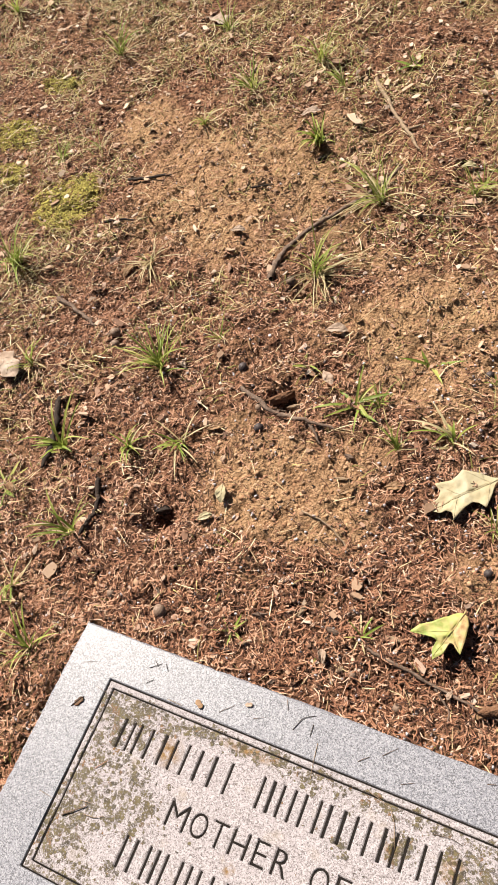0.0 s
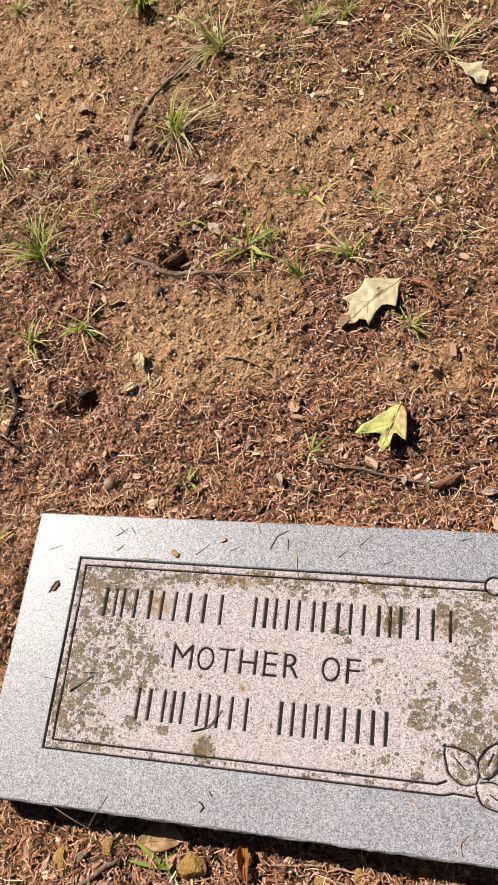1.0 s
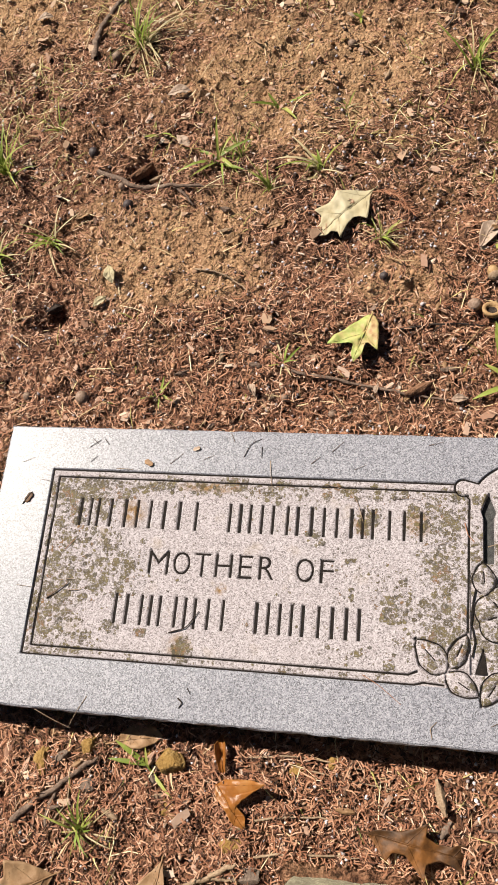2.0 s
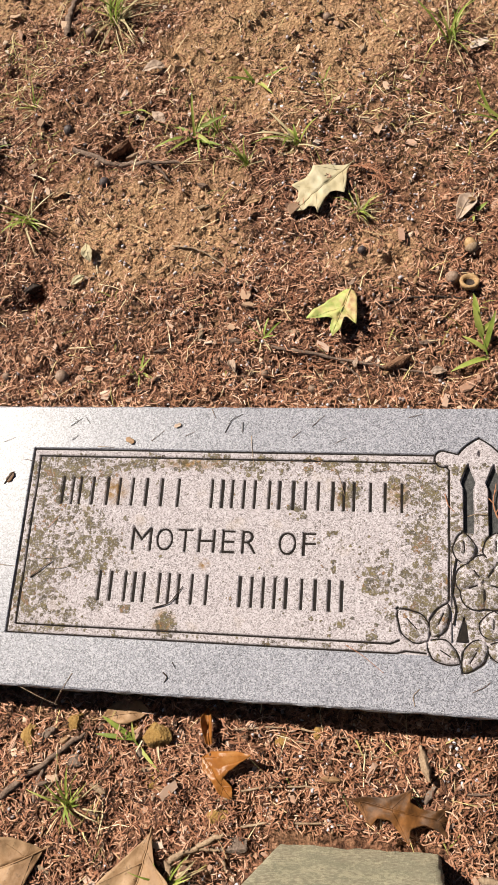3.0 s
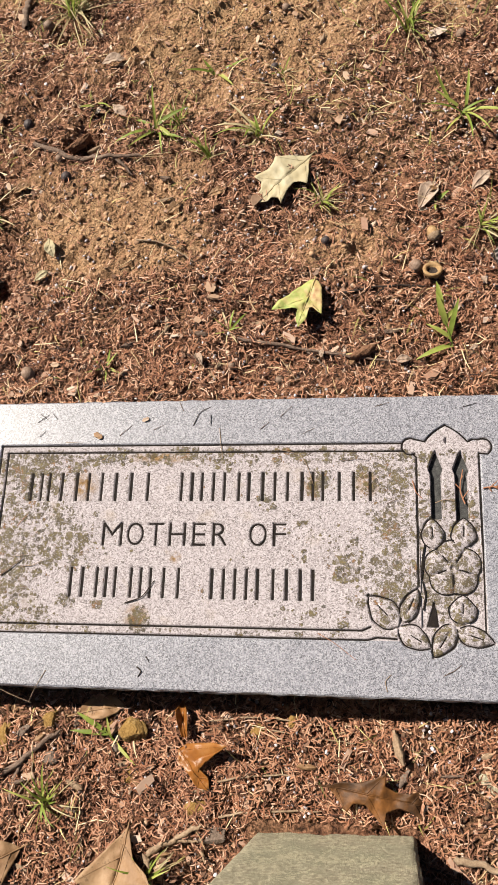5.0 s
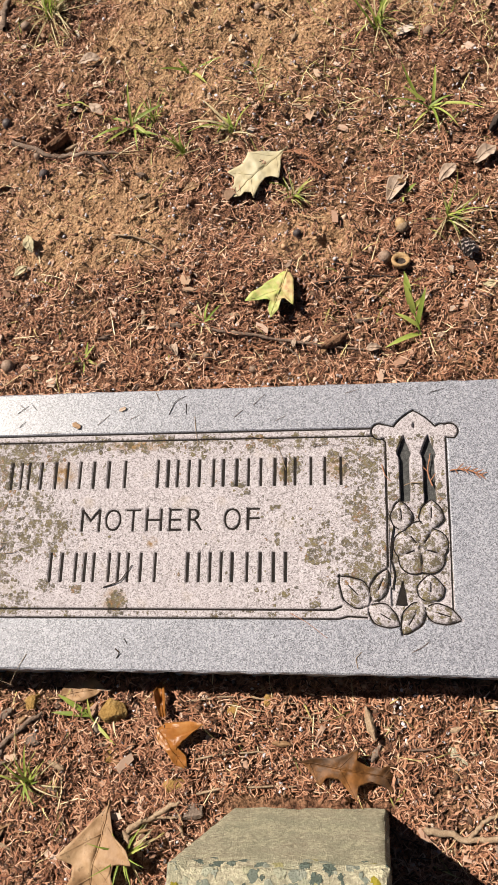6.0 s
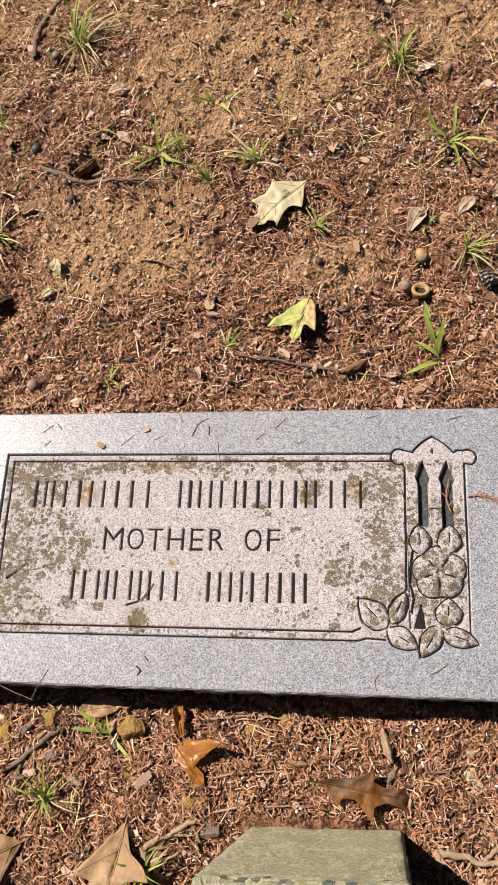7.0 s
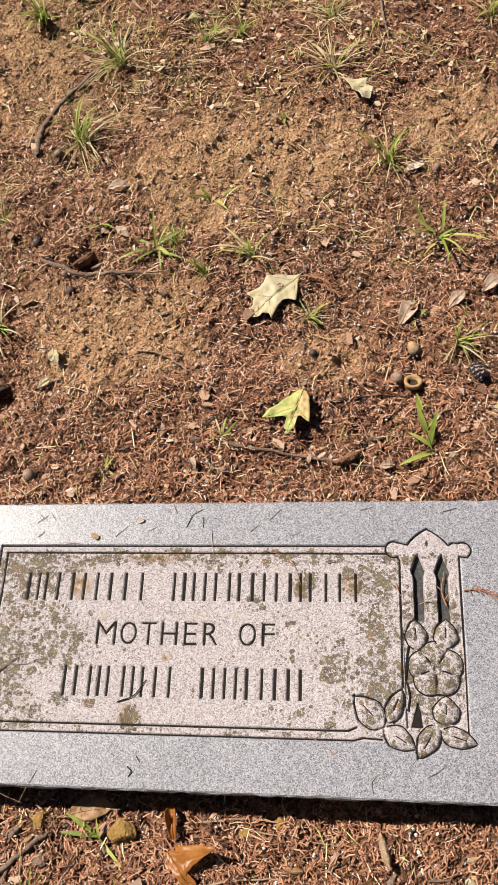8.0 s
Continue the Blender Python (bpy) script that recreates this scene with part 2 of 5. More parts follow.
PALE_WOOD = plain_material("weathered_wood", [(0.3, (0.136, 0.087, 0.056)), (0.5, (0.248, 0.174, 0.112)), (0.75, (0.360, 0.279, 0.198))], 120, 0.8, 0.001)
OCHRE = plain_material("ochre_rock", [(0.3, (0.124, 0.068, 0.019)), (0.5, (0.248, 0.146, 0.043)), (0.75, (0.322, 0.223, 0.093))], 110, 0.95, 0.003)
GREY_ROCK = plain_material("grey_brown_rock", [(0.3, (0.074, 0.053, 0.040)), (0.5, (0.155, 0.112, 0.087)), (0.75, (0.236, 0.186, 0.155))], 110, 0.9, 0.002)
CLOD = plain_material("soil_clod", [(0.3, (0.099, 0.046, 0.025)), (0.5, (0.192, 0.099, 0.056)), (0.75, (0.285, 0.167, 0.099))], 160, 0.95, 0.003)
NUT = plain_material("nut_shell", [(0.3, (0.092, 0.055, 0.038)), (0.5, (0.201, 0.134, 0.096)), (0.75, (0.301, 0.226, 0.176))], 130, 0.6, 0.0008)
DARK_NUT = plain_material("dark_nut_shell", [(0.3, (0.022, 0.018, 0.018)), (0.6, (0.067, 0.050, 0.050)), (0.8, (0.134, 0.100, 0.095))], 130, 0.5, 0.0008)
ACORN = plain_material("acorn_cup", [(0.3, (0.186, 0.105, 0.043)), (0.5, (0.298, 0.186, 0.087)), (0.75, (0.384, 0.273, 0.149))], 150, 0.7, 0.001)
LEAF_PALE = leaf_material("pale_leaf", [(0.3, (0.360, 0.289, 0.160)), (0.5, (0.436, 0.376, 0.234)), (0.7, (0.469, 0.425, 0.299))])
LEAF_GREEN = leaf_material("yellow_green_leaf", [(0.36, (0.36, 0.20, 0.09)), (0.45, (0.48, 0.36, 0.17)), (0.53, (0.42, 0.41, 0.14)), (0.64, (0.27, 0.36, 0.085))], 30)
LEAF_TAN = leaf_material("tan_leaf", [(0.3, (0.150, 0.080, 0.036)), (0.5, (0.285, 0.168, 0.086)), (0.7, (0.40, 0.265, 0.150))], 30, 0.6, 0.5)
LEAF_BROWN = leaf_material("brown_leaf", [(0.34, (0.030, 0.015, 0.007)), (0.5, (0.085, 0.037, 0.012)), (0.66, (0.21, 0.085, 0.021))], 30, 0.6)
LEAF_ORANGE = leaf_material("orange_leaf", [(0.3, (0.161, 0.056, 0.012)), (0.5, (0.260, 0.099, 0.022)), (0.7, (0.341, 0.167, 0.056))], 30, 0.3)
LEAF_PINK = leaf_material("greyish_leaf", [(0.3, (0.253, 0.167, 0.114)), (0.5, (0.387, 0.285, 0.215)), (0.7, (0.506, 0.417, 0.348))], 40, 0.6)


# ---- building helpers ----
def array_mesh(name, verts, faces, material, smooth=False):
    me = bpy.data.meshes.new(name)
    faces = np.asarray(faces, dtype=np.int32)
    me.vertices.add(len(verts))
    me.vertices.foreach_set("co", np.asarray(verts, dtype=np.float32).ravel())
    me.loops.add(faces.size)
    me.loops.foreach_set("vertex_index", faces.ravel())
    me.polygons.add(len(faces))
    me.polygons.foreach_set("loop_start", np.arange(0, faces.size, faces.shape[1], dtype=np.int32))
    me.polygons.foreach_set("use_smooth", np.full(len(faces), smooth, dtype=bool))
    me.update(calc_edges=True)
    me.materials.append(material)
    return me


def values(me, name, data):
    me.attributes.new(name, "FLOAT", "POINT").data.foreach_set("value", np.asarray(data, dtype=np.float32).ravel())


def part(name, me, parent, label=""):
    ob = new(name, me)
    ob.parent = parent
    return tagged(ob, label)


def thing(name, x, y, z, label, category, rz=0.0, group="", rx=0.0, ry=0.0):
    ob = new(name)
    ob.empty_display_size = 0.01
    ob.matrix_world = pose(x, y, z, rx, ry, rz)
    return tagged(ob, label, category, group)


def grid_faces(nu, nv):
    i = np.arange(nu - 1)[:, None] * nv + np.arange(nv - 1)[None, :]
    return np.stack([i, i + nv, i + nv + 1, i + 1], -1).reshape(-1, 4)


def value_noise(x, y, size, seed):
    table = np.random.RandomState(seed).rand(256, 256)
    u, v = np.asarray(x) / size + 1000.0, np.asarray(y) / size + 1000.0
    i, j = np.floor(u).astype(int), np.floor(v).astype(int)
    a, b = u - i, v - j
    a, b = a * a * (3 - 2 * a), b * b * (3 - 2 * b)
    i0, i1, j0, j1 = i % 256, (i + 1) % 256, j % 256, (j + 1) % 256
    return (table[i0, j0] * (1 - a) + table[i1, j0] * a) * (1 - b) + (table[i0, j1] * (1 - a) + table[i1, j1] * a) * b


def smooth_step(v):
    v = np.clip(v, 0, 1)
    return v * v * (3 - 2 * v)


# Bare patches of sandy soil, and moss: x, y, radius.
BARE = [(-0.14, 0.73, 0.15), (0.14, 0.23, 0.10), (0.24, 0.49, 0.11), (-0.37, 0.83, 0.06), (0.37, 0.51, 0.09), (0.41, 0.19, 0.045),
        (-0.04, 0.72, 0.05), (0.60, 0.57, 0.07), (0.19, 0.21, 0.05)]
MOSS = [(-0.62, 0.935, 0.034), (-0.42, 0.645, 0.052), (-0.61, 0.79, 0.040), (-0.585, 0.685, 0.030)]
# Small hollows: x, y, radius, depth.
HOLLOWS = [(0.012, 0.150, 0.026, 0.040), (0.098, 0.352, 0.022, 0.030), (0.222, 0.242, 0.010, 0.008), (-0.022, 0.81, 0.02, 0.014)]


def patches(x, y, spots):
    total = np.zeros(np.shape(x))
    wob = 0.6 + 0.8 * value_noise(x, y, 0.05, 31)
    for cx, cy, r in spots:
        d = np.hypot(x - cx, y - cy) / (r * wob)
        total = np.maximum(total, smooth_step(1.6 - d))
    return total


def ground_z(x, y):
    x, y = np.asarray(x, dtype=float), np.asarray(y, dtype=float)
    s = smooth_step((y + 0.32) / 0.30)
    z = -0.050 + 0.028 * s
    near = np.maximum(np.maximum(-x, x - 0.61), np.maximum(-0.294 - y, y))
    calm = 0.35 + 0.65 * smooth_step(near / 0.10)
    z = z + calm * (0.016 * (value_noise(x, y, 0.23, 1) - 0.5) + 0.011 * (value_noise(x, y, 0.075, 2) - 0.5))
    z = z + 0.010 * (value_noise(x, y, 0.026, 3) - 0.5) + 0.009 * (value_noise(x, y, 0.012, 4) - 0.5)
    away = 1 - smooth_step(np.maximum(np.maximum(-1.1 - x, x - 0.8), np.maximum(-0.65 - y, y - 1.4)) / 0.25)
    z = -0.050 + 0.028 * s + (z + 0.050 - 0.028 * s) * away
    knobs = away * np.abs(value_noise(x + 0.4 * y, y - 0.4 * x, 0.0075, 5) - 0.5) + away * 0.7 * value_noise(x - 0.3 * y, y + 0.3 * x, 0.0055, 6)
    z = z + 0.0055 * (knobs - 0.6 * away) * (0.35 + 0.65 * patches(x, y, BARE))
    for cx, cy, r, d in HOLLOWS:
        z = z - d * np.exp(-((x - cx) ** 2 + (y - cy) ** 2) / (2 * (r * 0.6) ** 2))
    return np.where(near < 0.03, np.minimum(z, -0.010), z)


def axis_steps(low, high, step, far, close):
    """Even steps from low to high, finer in the stretch called close, and growing steps outside."""
    inner = np.concatenate([np.arange(low, close[0], step), np.arange(close[0], close[1], 0.0030), np.arange(close[1], high, step)])
    out = step * np.cumsum(1.35 ** np.arange(1, 60))
    out = out[out < far]
    return np.concatenate([low - out[::-1], inner, inner[-1] + out])


def build_ground():
    xs, ys = axis_steps(-1.05, 0.80, 0.0055, 150.0, (-0.28, 0.66)), axis_steps(-0.62, 1.40, 0.0055, 150.0, (0.0, 0.66))
    x, y = np.meshgrid(xs, ys, indexing="ij")
    me = array_mesh("ground", np.stack([x, y, ground_z(x, y)], -1).reshape(-1, 3), grid_faces(len(xs), len(ys)), SOIL, True)
    values(me, "bare", patches(x, y, BARE))
    values(me, "moss", patches(x, y, MOSS))
    tagged(new("ground", me), "reddish brown sandy soil strewn with dry needles", "ground", kind="structure")


build_ground()


# ---- the flat granite marker ----
STONE_W, STONE_D = 0.610, 0.294
FX0, FX1, FY0, FY1 = 0.040, 0.580, -0.270, -0.024
CELL = 0.0007
marker = thing("grave_marker", 0, 0, 0, "flat blue-grey granite marker with lichened carved panel, set in soil", "gravestone")


def marker_body():
    side = 70
    rng = np.random.RandomState(5)

    def loop(x0, x1, y0, y1, inset):
        x0, x1, y0, y1 = x0 + inset, x1 - inset, y0 + inset, y1 - inset
        t = np.arange(side) / side
        return np.concatenate([np.stack([x0 + (x1 - x0) * t, np.full(side, y0)], -1), np.stack([np.full(side, x1), y0 + (y1 - y0) * t], -1),
                               np.stack([x1 - (x1 - x0) * t, np.full(side, y1)], -1), np.stack([np.full(side, x0), y1 - (y1 - y0) * t], -1)])

    rows = []
    for inset, z, jag in ((0.006, -0.115, 0.003), (0.003, -0.06, 0.003), (0.0012, -0.02, 0.0018), (0.0006, -0.005, 0.0008), (0.0012, -0.0014, 0.0006), (0.0028, 0.0, 0.0004)):
        p = loop(0, STONE_W, -STONE_D, 0, inset)
        p = p + (rng.rand(len(p), 2) - 0.5) * jag * 2
        rows.append(np.column_stack([p, np.full(len(p), z)]))
    p = loop(FX0, FX1, FY0, FY1, 0)
    rows.append(np.column_stack([p, np.zeros(len(p))]))
    n = 4 * side
    i = np.arange(len(rows) - 1)[:, None] * n + np.arange(n)[None, :]
    j = np.arange(len(rows) - 1)[:, None] * n + (np.arange(n)[None, :] + 1) % n
    return array_mesh("slab", np.concatenate(rows), np.stack([i, j, j + n, i + n], -1).reshape(-1, 4), GRANITE)


part("slab", marker_body(), marker, "steeled blue-grey granite slab with rough sides")

# Cut lines of the panel's frame, and of the outline of the carving.
arc = lambda cx, cy, r, a, b, n: [(cx + r * math.cos(radians(a + (b - a) * k / n)), cy + r * math.sin(radians(a + (b - a) * k / n))) for k in range(n + 1)]
LINES = [
    [(0.0598, -0.0500), (0.477, -0.0510)], [(0.0598, -0.0500), (0.0605, -0.2425)], [(0.0605, -0.2425), (0.443, -0.2420), (0.452, -0.2395), (0.470, -0.2405)],
    [(0.0676, -0.0575), (0.480, -0.0590)], [(0.0676, -0.0575), (0.0690, -0.2340)], [(0.0690, -0.2340), (0.438, -0.2335), (0.446, -0.2300)],
    [(0.488, -0.0620), (0.4915, -0.066), (0.4905, -0.192)],
    [(0.551, -0.062), (0.5505, -0.150), (0.549, -0.234)],
    arc(0.486, -0.0545, 0.0085, 215, 62, 9) + [(0.500, -0.0495)], arc(0.555, -0.0555, 0.0085, 118, -60, 9),
    [(0.541, -0.0500), (0.546, -0.0475), (0.551, -0.0480)],
    [(0.5000, -0.0495), (0.5030, -0.0455), (0.5080, -0.0405), (0.5140, -0.0360), (0.5200, -0.0325), (0.5260, -0.0360), (0.5320, -0.0405), (0.5375, -0.0460), (0.5410, -0.0500)],
    arc(0.486, -0.0545, 0.0085, 300, 215, 4), [(0.551, -0.062), (0.5592, -0.0628)],
    [(0.494, -0.187), (0.4965, -0.200), (0.494, -0.214)],
    [(0.497, -0.152), (0.4945, -0.165), (0.493, -0.186)],
]
# Carved leaves: foot, tip, half width.
LEAVES = [((0.471, -0.229), (0.4445, -0.202), 0.0125), ((0.4755, -0.2255), (0.4895, -0.1945), 0.0080), ((0.472, -0.2305), (0.4995, -0.2475), 0.0100),
          ((0.521, -0.2265), (0.5025, -0.2555), 0.0098), ((0.5235, -0.2325), (0.5560, -0.2420), 0.0088), ((0.529, -0.2260), (0.5300, -0.1995), 0.0125),
          ((0.5055, -0.1560), (0.5035, -0.1270), 0.0105), ((0.5325, -0.1550), (0.5340, -0.1265), 0.0115)]
FLOWER = (0.5220, -0.1745, 0.0262)
# Lancet openings: middle, top, shoulder, bottom, half width at shoulder and in the shaft.
LANCETS = [(0.5095, -0.0580, -0.077, -0.128, 0.0080, 0.0058), (0.5335, -0.0585, -0.078, -0.130, 0.0085, 0.0065)]
# The boxes of the letters, line by line: left and right; then foot and top of the line.
LINE_A = [(0.095, 0.111), (0.114, 0.133), (0.144, 0.162), (0.171, 0.191), (0.202, 0.225), (0.255, 0.271), (0.276, 0.293), (0.299, 0.319),
          (0.324, 0.343), (0.350, 0.368), (0.377, 0.393), (0.398, 0.419), (0.428, 0.449)]
LINE_B = [("M", 0.179, 0.200), ("O", 0.205, 0.222), ("T", 0.227, 0.242), ("H", 0.248, 0.265), ("E", 0.272, 0.285), ("R", 0.292, 0.307), ("O", 0.329, 0.346), ("F", 0.352, 0.365)]
LINE_C = [(0.148, 0.165), (0.175, 0.199), (0.210, 0.235), (0.243, 0.263), (0.291, 0.319), (0.325, 0.341), (0.351, 0.369), (0.377, 0.394)]
ROW_A, ROW_B, ROW_C = (-0.1095, -0.0800), (-0.1550, -0.1325), (-0.2070, -0.1775)


def leaf_width(u, half):
    return half * np.sin(np.pi * np.clip(u, 0, 1) ** 0.8) ** 0.75 * (1 + 0.035 * np.sin(u * 15 + half * 9000))


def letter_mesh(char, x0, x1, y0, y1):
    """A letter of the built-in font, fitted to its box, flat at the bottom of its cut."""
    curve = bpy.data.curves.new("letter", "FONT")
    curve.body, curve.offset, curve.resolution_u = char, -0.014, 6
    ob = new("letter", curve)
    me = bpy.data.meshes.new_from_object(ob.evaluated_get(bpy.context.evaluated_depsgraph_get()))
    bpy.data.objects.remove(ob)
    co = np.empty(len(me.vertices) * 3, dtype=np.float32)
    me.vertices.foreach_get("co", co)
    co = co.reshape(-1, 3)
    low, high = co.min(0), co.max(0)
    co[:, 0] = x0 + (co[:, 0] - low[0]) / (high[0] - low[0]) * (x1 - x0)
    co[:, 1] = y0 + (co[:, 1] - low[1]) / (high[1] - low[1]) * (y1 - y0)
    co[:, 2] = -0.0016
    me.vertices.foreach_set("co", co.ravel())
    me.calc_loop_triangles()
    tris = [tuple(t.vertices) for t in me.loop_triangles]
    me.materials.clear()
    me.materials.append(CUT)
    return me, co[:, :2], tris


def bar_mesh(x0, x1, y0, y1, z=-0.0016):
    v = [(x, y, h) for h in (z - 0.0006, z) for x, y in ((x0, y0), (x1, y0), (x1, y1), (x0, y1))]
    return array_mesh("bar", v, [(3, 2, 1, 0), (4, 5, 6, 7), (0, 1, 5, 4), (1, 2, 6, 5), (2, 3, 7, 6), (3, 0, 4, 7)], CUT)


def strip_mesh(points, half, z):
    p = np.array(points)
    d = np.gradient(p, axis=0)
    d /= np.linalg.norm(d, axis=1)[:, None]
    nrm = np.column_stack([-d[:, 1], d[:, 0]]) * half
    rows = [np.column_stack([q, np.full(len(p), h)]) for q, h in ((p - nrm, z - 0.0005), (p - nrm * 0.9, z), (p + nrm * 0.9, z), (p + nrm, z - 0.0005))]
    return array_mesh("cut_line", np.stack(rows, 1).reshape(-1, 3), grid_faces(len(p), 4), CUT)


def bars_of(boxes, row):
    """Plain upright bars in place of the names, one or two to a letter's box."""
    out = []
    for x0, x1 in boxes:
        w, t = x1 - x0, 0.0027
        count = 3 if w > 0.0235 else 2
        for k in range(count):
            a = x0 + 0.0012 + (w - 0.0024 - t) * k / (count - 1)
            out.append((a, a + t, row[0], row[1]))
    return out


def carved_face():
    nx, ny = int(round((FX1 - FX0) / CELL)) + 1, int(round((FY1 - FY0) / CELL)) + 1
    xs, ys = np.linspace(FX0, FX1, nx), np.linspace(FY0, FY1, ny)
    x, y = np.meshgrid(xs, ys, indexing="ij")
    h = np.zeros_like(x)

    def window(x0, x1, y0, y1, m=0.004):
        return (slice(max(0, np.searchsorted(xs, x0 - m)), np.searchsorted(xs, x1 + m)), slice(max(0, np.searchsorted(ys, y0 - m)), np.searchsorted(ys, y1 + m)))

    def cut(w, dist, half, depth):
        h[w] = np.minimum(h[w], -depth * np.clip((half - dist) / (half * 0.55), 0, 1))

    for line in LINES:
        for (ax, ay), (bx, by) in zip(line, line[1:]):
            w = window(min(ax, bx), max(ax, bx), min(ay, by), max(ay, by))
            px, py, dx, dy = x[w] - ax, y[w] - ay, bx - ax, by - ay
            k = np.clip((px * dx + py * dy) / (dx * dx + dy * dy), 0, 1)
            cut(w, np.hypot(px - k * dx, py - k * dy), 0.0012, 0.0026)
    inside = (x > 0.060) & (x < 0.551) & (y > -0.242) & (y < -0.0503)
    inside |= (y < -0.033 - 0.80 * np.abs(x - 0.52)) & (y > -0.06) & (np.abs(x - 0.52) < 0.0205)
    for cx in (0.486, 0.555):
        inside |= np.hypot(x - cx, y + 0.0545) < 0.0085
    inside |= (x > 0.49) & (x < 0.551) & (y > -0.06) & (y < -0.0495)
    # the ground behind the flowers is sunk a little
    sunk = (x > 0.492) & (x < 0.549) & (y < -0.127) & (y > -0.236)
    h = np.where(sunk, np.minimum(h, -0.0026 * smooth_step((-0.128 - y) / 0.012)), h)
    for (ax, ay), (bx, by), half in LEAVES:
        dx, dy = bx - ax, by - ay
        n = math.hypot(dx, dy)
        u, v = ((x - ax) * dx + (y - ay) * dy) / n / n, np.abs((x - ax) * -dy + (y - ay) * dx) / n
        f = np.where((u > -0.06) & (u < 1.06), v - leaf_width(u, half), 1.0)
        h = np.where((f > -0.002) & (f < 0.0017), np.minimum(h, -0.0026), h)
        inside |= f < 0.0012
    cx, cy, r = FLOWER
    q, a = np.hypot(x - cx, y - cy), np.arctan2(y - cy, x - cx)
    rim = r * (0.80 + 0.20 * np.abs(np.cos(2.5 * a + 0.5)))
    h = np.where((q < rim + 0.0016) & (q > rim - 0.003), np.minimum(h, -0.0028), h)
    for mx, top, sh, low, w1, w2 in LANCETS:
        half = np.where(y > sh, w1 * np.clip((top - y) / (top - sh), 0, 1) ** 0.8, np.where(y > sh - 0.006, w1 + (w2 - w1) * (sh - y) / 0.006, w2))
        k = np.clip((half - np.abs(x - mx)) / 0.0016, 0, 1) * np.clip((y - low) / 0.0015, 0, 1) * (y < top)
        h = np.where(k > 0, np.minimum(h, -0.0085 * k), h)
    k = np.clip(1 - np.abs(x - 0.52) / 0.0022 - np.abs(y + 0.0485) / 0.0042, 0, 1)
    h = np.minimum(h, -0.004 * np.minimum(1, k * 3))
    k = np.clip(np.minimum(np.minimum((x - 0.4955) - 0.30 * (y + 0.229), (0.5085 - x) - 0.10 * (y + 0.229)), y + 0.2300) / 0.002, 0, 1) * (y < -0.206)
    h = np.where(k > 0, np.minimum(h, -0.006 * k), h)
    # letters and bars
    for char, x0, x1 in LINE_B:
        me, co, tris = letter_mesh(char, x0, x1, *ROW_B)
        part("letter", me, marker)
        w = window(x0, x1, *ROW_B)
        mask = np.zeros_like(x[w], dtype=bool)
        for tri in tris:
            (ax, ay), (bx, by), (qx, qy) = (co[i] for i in tri)
            area = (bx - ax) * (qy - ay) - (by - ay) * (qx - ax)
            if abs(area) < 1e-12:
                continue
            s = ((bx - x[w]) * (qy - y[w]) - (by - y[w]) * (qx - x[w])) / area
            e = ((qx - x[w]) * (ay - y[w]) - (qy - y[w]) * (ax - x[w])) / area
            mask |= (s > -0.06) & (e > -0.06) & (1 - s - e > -0.06)
        h[w] = np.where(mask, np.minimum(h[w], -0.0030), h[w])
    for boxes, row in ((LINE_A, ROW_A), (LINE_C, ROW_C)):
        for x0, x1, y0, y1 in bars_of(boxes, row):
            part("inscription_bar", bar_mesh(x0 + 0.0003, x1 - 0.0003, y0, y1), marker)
            w = window(x0, x1, y0, y1)
            m = (x[w] > x0 - 0.0002) & (x[w] < x1 + 0.0002) & (y[w] > y0 - 0.0002) & (y[w] < y1 + 0.0002)
            h[w] = np.where(m, np.minimum(h[w], -0.0030), h[w])
    panel = inside.astype(float)
    h = h - panel * 0.0005 * value_noise(x, y, 0.0025, 8) - panel * 0.0003
    h[0, :] = h[-1, :] = h[:, 0] = h[:, -1] = 0
    # where lichen has spread: x, y, reach in x, reach in y, density
    lichen = np.full_like(x, 0.15)
    for cx, cy, rx, ry, d in ((0.082, -0.19, 0.026, 0.060, 0.86), (0.105, -0.072, 0.055, 0.014, 0.86), (0.095, -0.11, 0.030, 0.030, 0.70), (0.135, -0.150, 0.040, 0.035, 0.62), (0.28, -0.064, 0.24, 0.009, 0.62),
                              (0.462, -0.085, 0.030, 0.022, 0.72), (0.468, -0.13, 0.024, 0.045, 0.66), (0.427, -0.176, 0.018, 0.013, 0.80), (0.468, -0.180, 0.022, 0.022, 0.86), (0.40, -0.15, 0.05, 0.03, 0.36),
                              (0.440, -0.205, 0.016, 0.012, 0.7), (0.522, -0.165, 0.035, 0.08, 0.56), (0.223, -0.229, 0.009, 0.011, 1.1), (0.148, -0.211, 0.009, 0.006, 1.0), (0.180, -0.214, 0.006, 0.004, 1.0),
                              (0.385, -0.222, 0.05, 0.010, 0.42), (0.10, -0.228, 0.035, 0.012, 0.72), (0.30, -0.238, 0.20, 0.004, 0.40), (0.395, -0.092, 0.014, 0.014, 0.72), (0.345, -0.112, 0.010, 0.008, 0.6), (0.30, -0.066, 0.012, 0.010, 0.7)):
        lichen = np.maximum(lichen, d * np.clip(1.7 - np.hypot((x - cx) / rx, (y - cy) / ry), 0, 1))
    # ochre growths: x, y, reach in x, reach in y
    rust = np.zeros_like(x)
    for cx, cy, rx, ry in ((0.389, -0.093, 0.007, 0.010), (0.443, -0.092, 0.010, 0.011), (0.155, -0.094, 0.012, 0.012), (0.221, -0.225, 0.010, 0.010), (0.256, -0.167, 0.005, 0.005), (0.235, -0.064, 0.030, 0.005)):
        rust = np.maximum(rust, np.clip(1.6 - 1.1 * np.hypot((x - cx) / rx, (y - cy) / ry), 0, 1))
